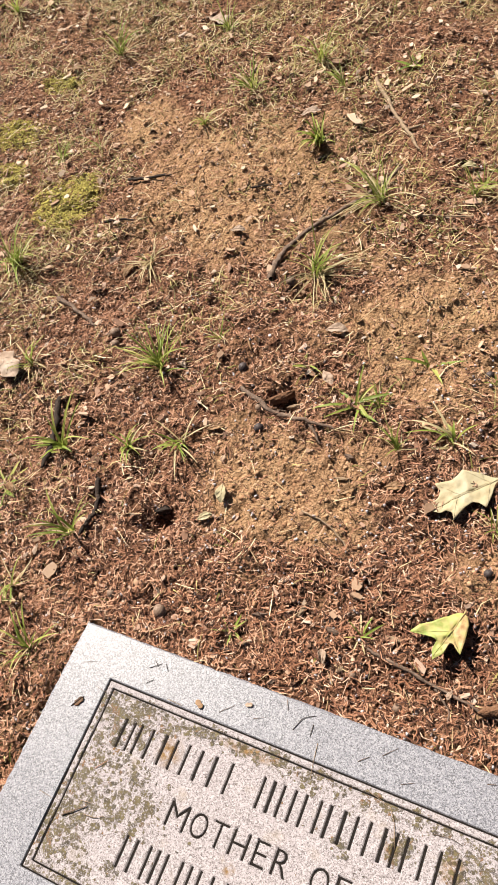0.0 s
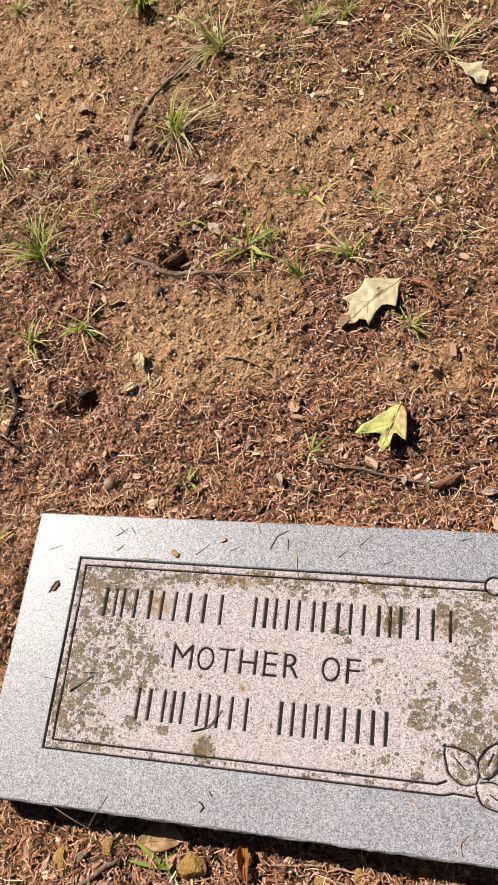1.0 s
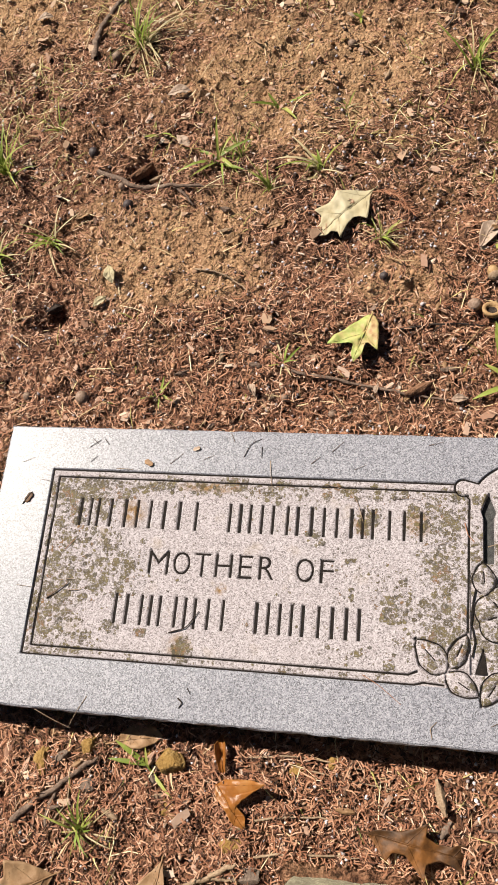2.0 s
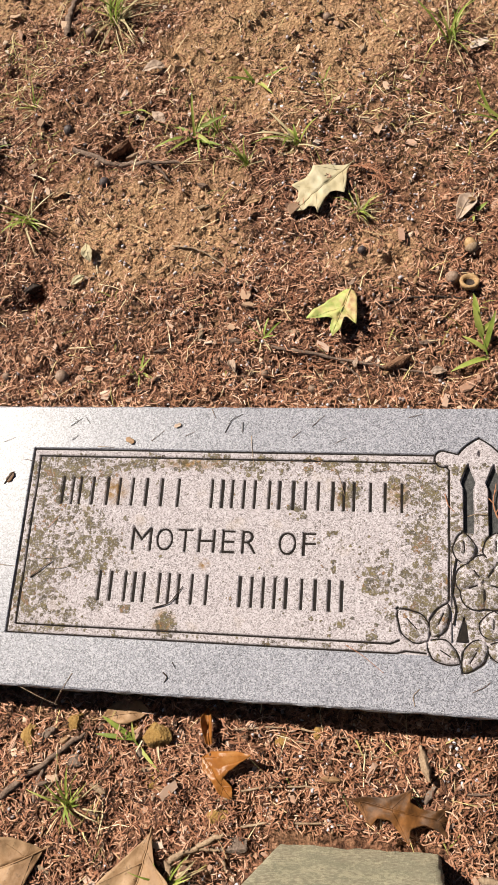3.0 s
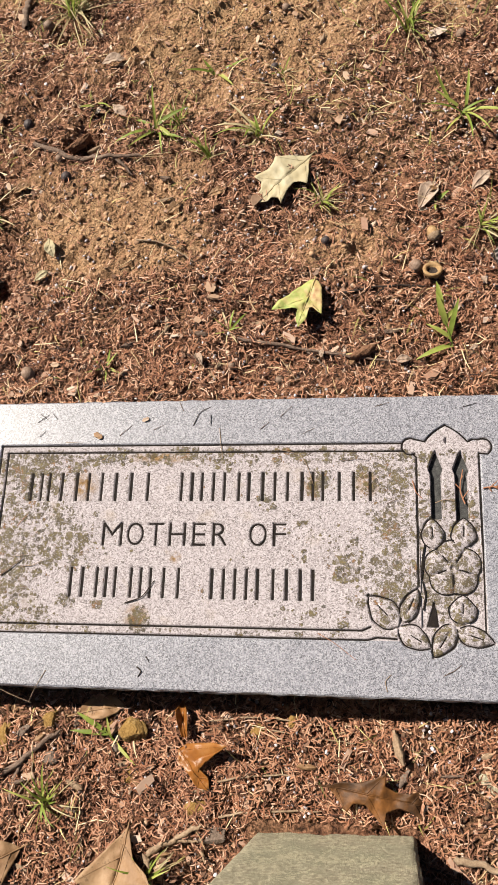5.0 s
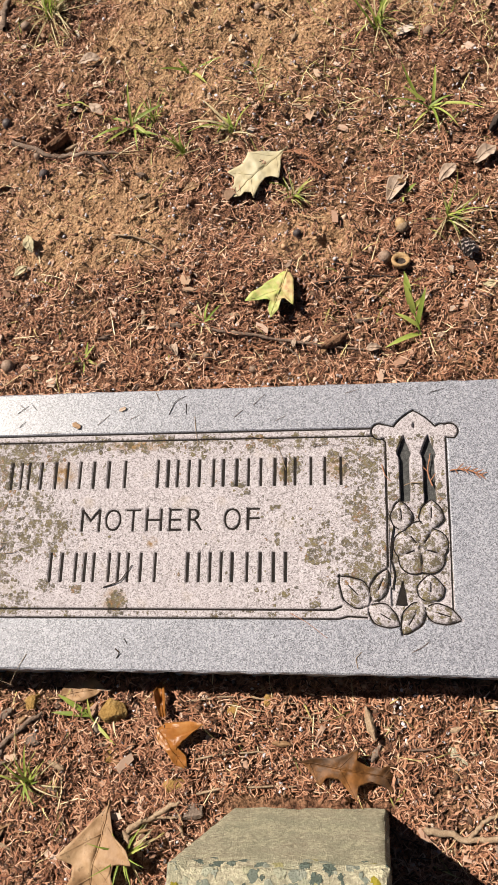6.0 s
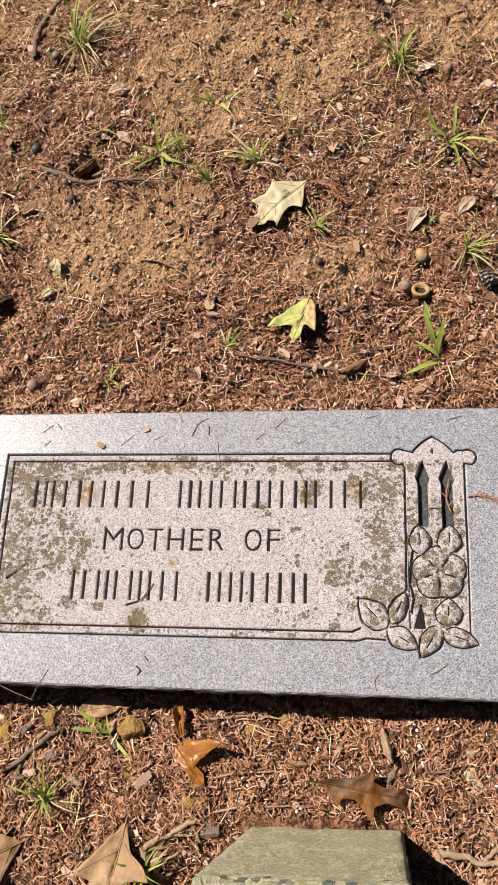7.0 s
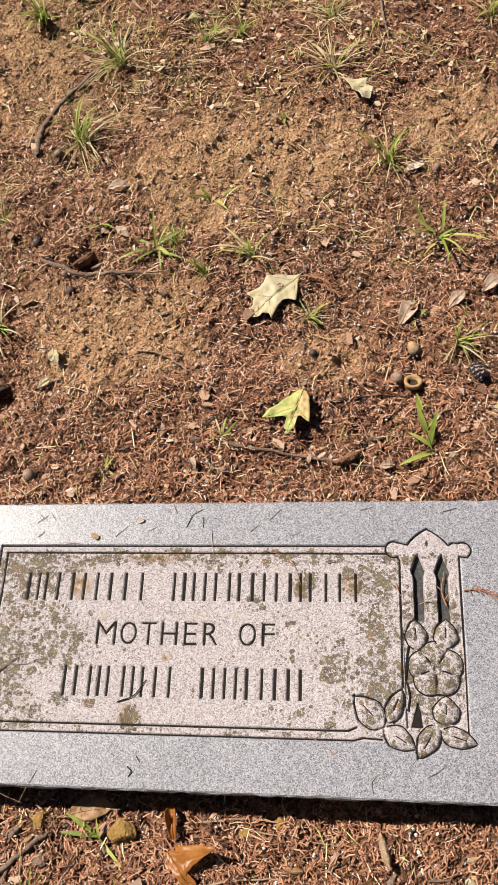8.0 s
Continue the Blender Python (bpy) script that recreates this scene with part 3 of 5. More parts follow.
    me = array_mesh("carved_face", np.stack([x, y, h], -1).reshape(-1, 3), grid_faces(nx, ny), GRANITE, True)
    values(me, "panel", panel)
    values(me, "lichen", lichen)
    values(me, "rust", rust)
    part("carved_face", me, marker, "weathered whitish granite panel with olive lichen and engraved frame")


carved_face()
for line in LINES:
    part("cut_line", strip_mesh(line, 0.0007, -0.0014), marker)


def carved_leaf(foot, tip, half):
    dx, dy = tip[0] - foot[0], tip[1] - foot[1]
    n = math.hypot(dx, dy)
    u, v = np.meshgrid(np.linspace(0.01, 0.99, 26), np.linspace(-1, 1, 17), indexing="ij")
    w = leaf_width(u, half) * v
    px, py = foot[0] + dx * u - dy / n * w, foot[1] + dy * u + dx / n * w
    z = -0.0030 + 0.0042 * np.sqrt(np.clip(1 - v ** 2, 0, 1)) * np.sin(np.pi * u) ** 0.4
    z -= 0.0024 * np.exp(-(w / 0.0008) ** 2) * smooth_step((0.85 - u) / 0.2) * smooth_step((u - 0.2) / 0.1) + 0.0007 * value_noise(px, py, 0.003, 9)
    me = array_mesh("leaf", np.stack([px, py, z], -1).reshape(-1, 3), grid_faces(26, 17), GRANITE, True)
    values(me, "panel", np.ones(u.size))
    values(me, "lichen", np.full(u.size, 0.52))
    part("carved_leaf", me, marker)


for leaf in LEAVES:
    carved_leaf(*leaf)


def carved_flower(cx, cy, r):
    for k in range(6):
        a0 = radians(72 * k + 20)
        if k < 5:
            u, v = np.meshgrid(np.linspace(0.16, 1, 16), np.linspace(-1, 1, 15), indexing="ij")
            q = r * u * (1 - 0.11 * v ** 2 * u)
            a = a0 + v * radians(36.2)
            z = -0.0026 + 0.0034 * np.sqrt(np.clip(1 - v ** 6, 0, 1)) * np.clip(np.sin(np.pi * u ** 0.9), 0, 1) ** 0.5
        else:
            u, v = np.meshgrid(np.linspace(0, 1, 12), np.linspace(-1, 1, 25), indexing="ij")
            q, a = 0.0070 * u, v * math.pi
            z = -0.0030 + 0.0046 * np.sqrt(np.clip(1 - u ** 3, 0, 1)) - 0.0038 * np.exp(-(u / 0.32) ** 2)
        px, py = cx + q * np.cos(a), cy + q * np.sin(a)
        z = z - 0.0007 * value_noise(px, py, 0.003, 10)
        me = array_mesh("petal", np.stack([px, py, z], -1).reshape(-1, 3), grid_faces(*u.shape), GRANITE, True)
        values(me, "panel", np.ones(u.size))
        values(me, "lichen", np.full(u.size, 0.74))
        part("carved_petal" if k < 5 else "carved_flower_heart", me, marker)


carved_flower(*FLOWER)


def outline_strips():
    """Dirt and painted shade in the cuts round leaves and petals, and dark floors in the lancets."""
    for (ax, ay), (bx, by), half in LEAVES:
        dx, dy = bx - ax, by - ay
        n = math.hypot(dx, dy)
        for s in (-1, 1):
            u = np.linspace(0.05, 1.0, 14)
            w = s * (leaf_width(u, half) + 0.0004)
            part("cut_line", strip_mesh(np.column_stack([ax + dx * u - dy / n * w, ay + dy * u + dx / n * w]), 0.00055, -0.0016), marker)
        u = np.linspace(0.36, 0.72, 5)
        part("cut_line", strip_mesh(np.column_stack([ax + dx * u, ay + dy * u]), 0.0006, -0.0002), marker)
    cx, cy, r = FLOWER
    a = np.linspace(0, 2 * np.pi, 61)
    q = r * (0.84 + 0.16 * np.abs(np.cos(2.5 * (a - radians(20))))) + 0.0008
    part("cut_line", strip_mesh(np.column_stack([cx + q * np.cos(a), cy + q * np.sin(a)]), 0.0006, -0.0018), marker)
    for k in range(5):
        a = radians(72 * k + 56)
        q = np.linspace(0.0080, 0.0150, 5)
        part("cut_line", strip_mesh(np.column_stack([cx + q * math.cos(a), cy + q * math.sin(a)]), 0.0008, -0.0004), marker)
    a = np.linspace(0, 2 * np.pi, 31)
    part("cut_line", strip_mesh(np.column_stack([cx + 0.0072 * np.cos(a), cy + 0.0072 * np.sin(a)]), 0.0006, -0.0006), marker)
    # Dark triangle laid above the hollow's bottom, painting in its shade.
    part("lancet_floor", array_mesh("hollow_floor", [(0.5045, -0.2075, -0.0024), (0.4965, -0.2285, -0.0024), (0.5075, -0.2285, -0.0024)], [(0, 1, 2)], CUT), marker)
    for mx, top, sh, low, w1, w2 in LANCETS:
        rows = [(top - 0.001, 0.0005), ((top + sh) / 2, w1 * 0.55), (sh, w1 - 0.0006), (sh - 0.006, w2 - 0.0004), (low + 0.001, w2 - 0.0004)]
        v = [(mx + s * w, y, -0.0066) for y, w in rows for s in (-1, 1)]
        part("lancet_floor", array_mesh("lancet_floor", v, grid_faces(len(rows), 2), DARK_GRANITE), marker, "dark weathered stone in a lancet opening")


DARK_GRANITE = plain_material("dark_granite", [(0.3, (0.013, 0.013, 0.013)), (0.5, (0.043, 0.043, 0.043)), (0.75, (0.104, 0.102, 0.100))], 260, 0.9, 0.0008)
outline_strips()


# ---- the upright old stone in front ----
def upright_stone():
    low = [(0.342, -0.408, -0.13), (0.485, -0.404, -0.13), (0.485, -0.535, -0.13), (0.335, -0.535, -0.13)]
    top = [(0.3265, -0.4305, 0.168), (0.4825, -0.428, 0.168), (0.485, -0.545, 0.162), (0.322, -0.545, 0.162)]
    bm = bmesh.new()
    bmesh.ops.create_cube(bm, size=1)
    bmesh.ops.bevel(bm, geom=list(bm.edges), offset=0.022, segments=1, affect="EDGES")
    bmesh.ops.subdivide_edges(bm, edges=list(bm.edges), cuts=22, use_grid_fill=True)
    for v in bm.verts:
        a, b, c = v.co.x + 0.5, 0.5 - v.co.y, v.co.z + 0.5
        q = [sum((Vector(p[i]) * w for i, w in enumerate(((1 - a) * (1 - b), a * (1 - b), a * b, (1 - a) * b))), Vector()) for p in (low, top)]
        p = q[0].lerp(q[1], c)
        n1, n2 = noise.noise(p * 45), noise.noise(p * 170) + 0.6 * noise.noise(p * 420)
        v.co = p + Vector((n1 * 0.0012 + n2 * 0.0006, n2 * 0.0010 + n1 * 0.0015, (n1 * 0.005 + n2 * 0.002) * smooth_step((c - 0.9) * 10)))
    me = bpy.data.meshes.new("upright_stone")
    bm.to_mesh(me)
    bm.free()
    me.materials.append(OLD_STONE)
    me.polygons.foreach_set("use_smooth", np.full(len(me.polygons), True))
    tagged(new("upright_stone", me), "short upright old sandstone post, greenish with crusty lichen", "gravestone")


upright_stone()


# ---- loose litter that nobody could count ----
def scattered(n, seed, weight):
    """n places on the ground in the stretch round the marker, clear of both stones, thinned by weight(x, y)."""
    rng = np.random.RandomState(seed)
    keep_x, keep_y, have = [], [], 0
    while have < n:
        x, y = rng.uniform(-2.2, 1.7, n * 6), rng.uniform(-1.6, 2.3, n * 6)
        out = np.maximum(np.maximum(-0.20 - 0.72 * (y + 0.25) - x, x - 0.80 + 0.35 * np.clip(y - 0.75, 0, 1)), np.maximum(y - 1.38, -0.60 - y))
        out = np.maximum(out, np.where(y < -0.2, -0.16 - x, -1.0)) + 0.12 * (value_noise(x, y, 0.12, 77) - 0.5)
        ok = rng.rand(n * 6) < np.where(out < 0, 1.0, 0.20 * np.exp(-np.maximum(out, 0) / 0.34))
        ok &= ~((x > -0.001) & (x < 0.611) & (y > -0.296) & (y < 0.001))
        ok &= ~((x > 0.328) & (x < 0.489) & (y > -0.55) & (y < -0.402))
        x, y = x[ok], y[ok]
        ok = rng.rand(len(x)) < weight(x, y)
        keep_x.append(x[ok]), keep_y.append(y[ok])
        have += int(ok.sum())
    return np.concatenate(keep_x)[:n], np.concatenate(keep_y)[:n], rng


def rods(x, y, rng, length, radius, lift, bend=0.0, tip=0.5):
    """Thin three-sided rods lying about, each as rings of three corners."""
    n = len(x)
    a = rng.uniform(0, 2 * np.pi, n)
    tilt = rng.normal(0, 0.13, n)
    d = np.stack([np.cos(a) * np.cos(tilt), np.sin(a) * np.cos(tilt), np.sin(tilt)], -1)
    side = np.stack([-np.sin(a), np.cos(a), np.zeros(n)], -1)
    up = np.cross(d, side)
    mid = np.stack([x, y, ground_z(x, y) + radius * 0.7 + lift], -1)
    rings = []
    steps = ((-0.5, 1.0), (0.0, 1.0), (0.5, tip)) if bend else ((-0.5, 1.0), (0.5, tip))
    sway = rng.normal(0, 1, n) * bend
    for s, k in steps:
        c = mid + d * (length * s)[:, None] + side * (sway * length * (0.25 - s * s))[:, None]
        for j in range(3):
            b = 2 * np.pi * j / 3 + 0.5
            rings.append(c + (side * math.cos(b) + up * math.sin(b)) * (radius * k)[:, None])
    verts = np.stack(rings, 1).reshape(-1, 3)
    m = len(steps)
    f = np.array([(s * 3 + j, s * 3 + (j + 1) % 3, s * 3 + 3 + (j + 1) % 3, s * 3 + 3 + j) for s in range(m - 1) for j in range(3)])
    return verts, (f[None] + (np.arange(n) * 3 * m)[:, None, None]).reshape(-1, 4)


def lumps(x, y, rng, base, faces, size, lift=0.2, flat=0.7):
    n = len(x)
    stretch = rng.uniform(0.6, 1.3, (n, 1, 3)) * np.array([1, 1, flat])
    v = base[None] * stretch * (1 + rng.normal(0, 0.20, (n, len(base), 1)))
    a, b = rng.uniform(0, 2 * np.pi, n), rng.normal(0, 0.35, n)
    vy = v[:, :, 1] * np.cos(b)[:, None] - v[:, :, 2] * np.sin(b)[:, None]
    vz = v[:, :, 1] * np.sin(b)[:, None] + v[:, :, 2] * np.cos(b)[:, None]
    ca, sa = np.cos(a)[:, None], np.sin(a)[:, None]
    out = np.stack([v[:, :, 0] * ca - vy * sa, v[:, :, 0] * sa + vy * ca, vz], -1) * size[:, None, None]
    out += np.stack([x, y, ground_z(x, y) + size * lift], -1)[:, None]
    return out.reshape(-1, 3), (np.array(faces)[None] + (np.arange(n) * len(base))[:, None, None]).reshape(-1, len(faces[0]))


PLATE = np.array([(-1, -0.5, 0), (0, -0.62, 0), (1, -0.4, 0), (1, 0.4, 0), (0, 0.6, 0), (-1, 0.45, 0)], dtype=float)
PLATE = np.concatenate([PLATE + (0, 0, 0.12), PLATE - (0, 0, 0.12)])
PLATE_F = [(0, 1, 4, 5), (1, 2, 3, 4), (11, 10, 7, 6), (10, 9, 8, 7)] + [(i, i + 6, (i + 1) % 6 + 6, (i + 1) % 6) for i in range(6)]


def round_base():
    bm = bmesh.new()
    bmesh.ops.create_icosphere(bm, subdivisions=1, radius=1)
    v = np.array([q.co[:] for q in bm.verts])
    f = [tuple(q.index for q in p.verts) for p in bm.faces]
    bm.free()
    return v, f


ICO, ICO_F = round_base()
closeness = lambda x, y: np.clip(1.1 - 0.62 * np.clip(y, 0, 2), 0.3, 1)
litter_weight = lambda x, y: closeness(x, y) * (1 - 0.78 * patches(x, y, BARE)) * np.maximum(0.35 + 0.65 * smooth_step(value_noise(x, y, 0.05, 41) * 1.7 - 0.2), np.where(y < 0.16, 0.85, 0)) * (1 - 0.7 * patches(x, y, MOSS))
bare_weight = lambda x, y: closeness(x, y) * (0.12 + 0.88 * patches(x, y, BARE))
far_weight = lambda x, y: np.clip(0.06 + 0.75 * smooth_step((y - 0.15) / 0.8) + 0.6 * smooth_step((-x - 0.02) / 0.3), 0, 1) * smooth_step(value_noise(x, y, 0.07, 43) * 2.2 - 0.65) * (1 - 0.85 * patches(x, y, BARE))


def stuff(name, data, material, label, category, smooth=False):
    tagged(new(name, array_mesh(name, data[0], data[1], material, smooth)), label, category, kind="stuff")


x, y, rng = scattered(95000, 101, litter_weight)
stuff("needle_litter", rods(x, y, rng, rng.gamma(3.0, 0.0014, len(x)) + 0.0015, rng.uniform(0.0004, 0.0010, len(x)), rng.uniform(0, 0.0045, len(x))), NEEDLES, "short dry red-brown needles covering the soil", "needles")
x, y, rng = scattered(42000, 102, litter_weight)
stuff("needle_litter", rods(x, y, rng, rng.gamma(3.5, 0.0021, len(x)) + 0.003, rng.uniform(0.00035, 0.0007, len(x)), rng.uniform(0.0005, 0.006, len(x)), 0.55), NEEDLES, "curved dry red-brown needles covering the soil", "needles")
red_weight = lambda x, y: litter_weight(x, y) * np.where(y < -0.25, 1.6, 0.75 * smooth_step((0.30 - y + 0.5 * (x - 0.35)) / 0.2)) * smooth_step(value_noise(x, y, 0.045, 47) * 1.8 - 0.25)
x, y, rng = scattered(34000, 111, red_weight)
stuff("red_needle_litter", rods(x, y, rng, rng.gamma(3.0, 0.0018, len(x)) + 0.002, rng.uniform(0.00040, 0.00085, len(x)), rng.uniform(0.0005, 0.005, len(x)), 0.7), RED_NEEDLES, "matted rust-red scraps of dead evergreen sprays", "needles")
x, y, rng = scattered(14500, 103, lambda x, y: closeness(x, y) * (0.95 - 0.75 * patches(x, y, BARE)))
stuff("soil_crumbs", lumps(x, y, rng, ICO, ICO_F, np.minimum(rng.gamma(2.4, 0.00065, len(x)) + 0.0004, 0.0036)), CRUMBS, "dark reddish crumbs of soil and grit", "soil", True)
x, y, rng = scattered(6500, 104, bare_weight)
stuff("sandy_crumbs", lumps(x, y, rng, ICO, ICO_F, np.minimum(rng.gamma(2.0, 0.0008, len(x)) + 0.0005, 0.0035), -0.15), TAN_CRUMBS, "tan crumbs of bare sandy soil", "soil", True)
x, y, rng = scattered(6500, 105, litter_weight)
stuff("bark_chips", lumps(x, y, rng, PLATE, PLATE_F, rng.gamma(2.2, 0.00075, len(x)) + 0.0007, 0.6, 0.9), CHIPS, "small flakes of bark and broken leaf", "bark")
x, y, rng = scattered(4200, 106, lambda x, y: closeness(x, y) * (0.12 + 0.88 * smooth_step(value_noise(x, y, 0.04, 44) * 2.2 - 0.8)) * np.where(x > 0.25, 1, 0.45) * np.where(y < 0.45, 1, 0.3))
stuff("seed_pellets", lumps(x, y, rng, ICO, ICO_F, rng.uniform(0.0010, 0.0021, len(x)), 1.3, 1.0), BEADS, "small pale round seeds lying in the litter", "seeds", True)
x, y, rng = scattered(6000, 107, lambda x, y: np.where(y < -0.28, 0.09, 0.07 + 0.93 * far_weight(x, y)))
stuff("straw_litter", rods(x, y, rng, rng.uniform(0.012, 0.040, len(x)), rng.uniform(0.0003, 0.0007, len(x)), rng.uniform(0.001, 0.006, len(x)), 0.35), STRAW, "pale dry grass stalks lying on the soil", "dry grass")


def thin_grass():
    x, y, rng = scattered(15000, 108, far_weight)
    n = len(x)
    length, a, lean = rng.uniform(0.010, 0.036, n), rng.uniform(0, 2 * np.pi, n), rng.uniform(0.5, 1.4, n)
    foot = np.stack([x, y, ground_z(x, y) - 0.001], -1)
    rows = []
    for s in (0.0, 0.5, 1.0):
        b = lean * (0.6 + 0.7 * s)
        c = foot + (length * s)[:, None] * np.stack([np.cos(a) * np.sin(b), np.sin(a) * np.sin(b), np.cos(b)], -1)
        w = (rng.uniform(0.0005, 0.0011, n) * (1.05 - s))[:, None] * np.stack([-np.sin(a), np.cos(a), np.zeros(n)], -1)
        rows += [c - w, c + w]
    f = np.array([(0, 1, 3, 2), (2, 3, 5, 4)])
    return np.stack(rows, 1).reshape(-1, 3), (f[None] + (np.arange(n) * 6)[:, None, None]).reshape(-1, 4)


x, y, rng = scattered(5200, 110, lambda x, y: (0.10 + 0.9 * smooth_step((y - 0.2) / 0.6)) * (1 - 0.6 * patches(x, y, BARE)))
stuff("pale_flakes", lumps(x, y, rng, PLATE, PLATE_F, rng.gamma(2.0, 0.0009, len(x)) + 0.0009, 0.9, 1.2), FLAKES, "pale flakes of broken dead leaves and bark", "leaf litter")
stuff("thin_grass", thin_grass(), YOUNG, "sparse thin yellowish grass blades in poor soil", "grass")


def moss_cover():
    x, y, rng = scattered(5000, 109, lambda x, y: patches(x, y, MOSS) ** 2)
    return rods(x, y, rng, rng.uniform(0.002, 0.005, len(x)), rng.uniform(0.0006, 0.0010, len(x)), rng.uniform(0, 0.003, len(x)))


MOSS_MAT = litter_material("moss", [(0.1, (0.12, 0.10, 0.020)), (0.5, (0.29, 0.245, 0.048)), (0.9, (0.45, 0.385, 0.11))])
stuff("moss", moss_cover(), MOSS_MAT, "low yellow-green moss on bare soil", "moss")


def tube_mesh(points, radii, material, sides=7, name="tube"):
    p = np.array(points, dtype=float)
    d = np.gradient(p, axis=0)
    d /= np.linalg.norm(d, axis=1)[:, None]
    ref = np.array([0.0, 0.0, 1.0]) if abs(d[0][2]) < 0.9 else np.array([1.0, 0.0, 0.0])
    s = np.cross(d, ref)
    s /= np.linalg.norm(s, axis=1)[:, None]
    u = np.cross(s, d)
    a = np.arange(sides) * 2 * np.pi / sides
    r = np.asarray(radii, dtype=float)[:, None, None]
    v = p[:, None] + r * (s[:, None] * np.cos(a)[None, :, None] + u[:, None] * np.sin(a)[None, :, None])
    n = len(p)
    f = [(i * sides + j, i * sides + (j + 1) % sides, (i + 1) * sides + (j + 1) % sides, (i + 1) * sides + j) for i in range(n - 1) for j in range(sides)]
    return array_mesh(name, v.reshape(-1, 3), f, material, True)


# ---- grass tufts ----
def blade_mesh(rng, foot, azimuth, length, width, start, end, material, name="blade"):
    n = 8
    pts, p = [], np.array(foot, dtype=float)
    for k in range(n):
        t = k / (n - 1)
        e = radians(start + (end - start) * t)
        az = azimuth + 0.35 * t * rng.uniform(-0.3, 0.3)
        pts.append(p.copy())
        p = p + length / (n - 1) * np.array([math.cos(az) * math.cos(e), math.sin(az) * math.cos(e), math.sin(e)])
    pts = np.array(pts)
    pts[:, 2] = np.maximum(pts[:, 2], -0.001 + 0.0025 * np.arange(n) / n)
    t = np.linspace(0, 1, n)
    w = width * (0.75 + 0.5 * t) * np.clip(1 - t ** 2.6, 0.04, 1)
    s = np.array([-math.sin(azimuth), math.cos(azimuth), 0.0]) + rng.normal(0, 0.25, 3)
    s /= np.linalg.norm(s)
    rows = [pts - s * w[:, None] / 2, pts - np.array([0, 0, 1]) * (w * 0.18)[:, None], pts + s * w[:, None] / 2]
    return array_mesh(name, np.stack(rows, 1).reshape(-1, 3), grid_faces(n, 3), material, True)


# x, y, reach, share of green, blades, width in mm
TUFTS_A = [(-0.094, 0.361, 0.042, 0.9, 30, 2.2), (-0.172, 0.207, 0.046, 1.0, 12, 3.4), (-0.009, 0.251, 0.040, 0.7, 12, 2.6), (-0.075, 0.229, 0.027, 0.6, 14, 2.0), (-0.086, 0.094, 0.036, 0.7, 13, 2.4),
           (-0.031, 0.426, 0.030, 0.3, 18, 1.4), (0.062, 0.561, 0.050, 0.45, 30, 2.0), (0.106, 0.716, 0.052, 0.5, 42, 1.6), (-0.039, 0.837, 0.032, 1.0, 26, 3.0), (-0.109, 1.035, 0.040, 0.6, 26, 1.8),
           (-0.201, 0.944, 0.042, 0.5, 28, 1.8), (-0.252, 0.849, 0.026, 0.5, 14, 1.8), (0.059, 1.030, 0.020, 1.0, 8, 4.0), (-0.429, 0.492, 0.048, 0.85, 44, 1.8)]
TUFTS_B = [(-0.289, 0.316, 0.034, 0.6, 18, 2.0), (-0.219, 0.131, 0.024, 1.0, 9, 3.0), (-0.126, 0.010, 0.024, 0.5, 12, 1.8), (-0.062, -0.049, 0.034, 0.5, 12, 2.2), (-0.529, 1.037, 0.044, 0.6, 26, 2.0),
           (-0.873, 1.167, 0.050, 0.5, 30, 2.0), (0.234, 0.747, 0.028, 0.5, 18, 1.6), (-0.047, 0.978, 0.030, 0.6, 16, 1.8), (-0.494, 0.741, 0.022, 0.8, 10, 2.4), (-0.426, 0.771, 0.026, 0.4, 12, 1.6),
           (-0.198, 0.535, 0.034, 0.1, 18, 1.8), (0.191, 0.362, 0.046, 0.95, 9, 3.6), (0.219, 0.372, 0.030, 0.6, 18, 1.7), (0.261, 0.445, 0.030, 1.0, 4, 4.2)]
TUFTS_C = [(0.108, 0.405, 0.026, 1.0, 3, 3.6), (0.262, 0.315, 0.027, 0.7, 12, 1.9), (0.319, 0.344, 0.044, 0.25, 14, 3.2), (0.159, 0.047, 0.018, 0.9, 6, 2.2), (0.295, 0.086, 0.020, 0.6, 8, 1.8),
           (0.394, 0.244, 0.026, 0.35, 30, 1.4), (0.346, 0.438, 0.018, 0.7, 9, 1.6), (0.497, 0.485, 0.048, 0.75, 15, 2.6), (0.555, 0.354, 0.046, 1.0, 9, 3.6),
           (0.567, 0.198, 0.034, 0.4, 22, 1.5), (0.254, 0.036, 0.016, 0.6, 6, 1.6), (0.452, 0.374, 0.026, 0.0, 10, 2.0)]
TUFTS_D = [(0.132, -0.399, 0.032, 0.75, 16, 2.2), (0.238, -0.457, 0.034, 0.45, 16, 2.2), (0.520, 0.231, 0.018, 1.0, 3, 3.4), (0.287, 0.764, 0.036, 0.6, 24, 1.7),
           (0.423, 0.770, 0.034, 0.25, 22, 1.6), (0.244, 0.763, 0.026, 0.35, 14, 1.6), (0.423, 0.664, 0.042, 0.15, 26, 1.8), (0.651, 0.758, 0.038, 0.6, 26, 1.8), (0.356, 0.583, 0.013, 1.0, 4, 4.0),
           (0.640, 0.560, 0.014, 0.9, 4, 2.6), (-0.33, 1.12, 0.04, 0.5, 20, 1.8), (-0.65, 0.60, 0.03, 0.6, 16, 1.8), (-0.40, 0.30, 0.03, 0.7, 16, 2.0)]


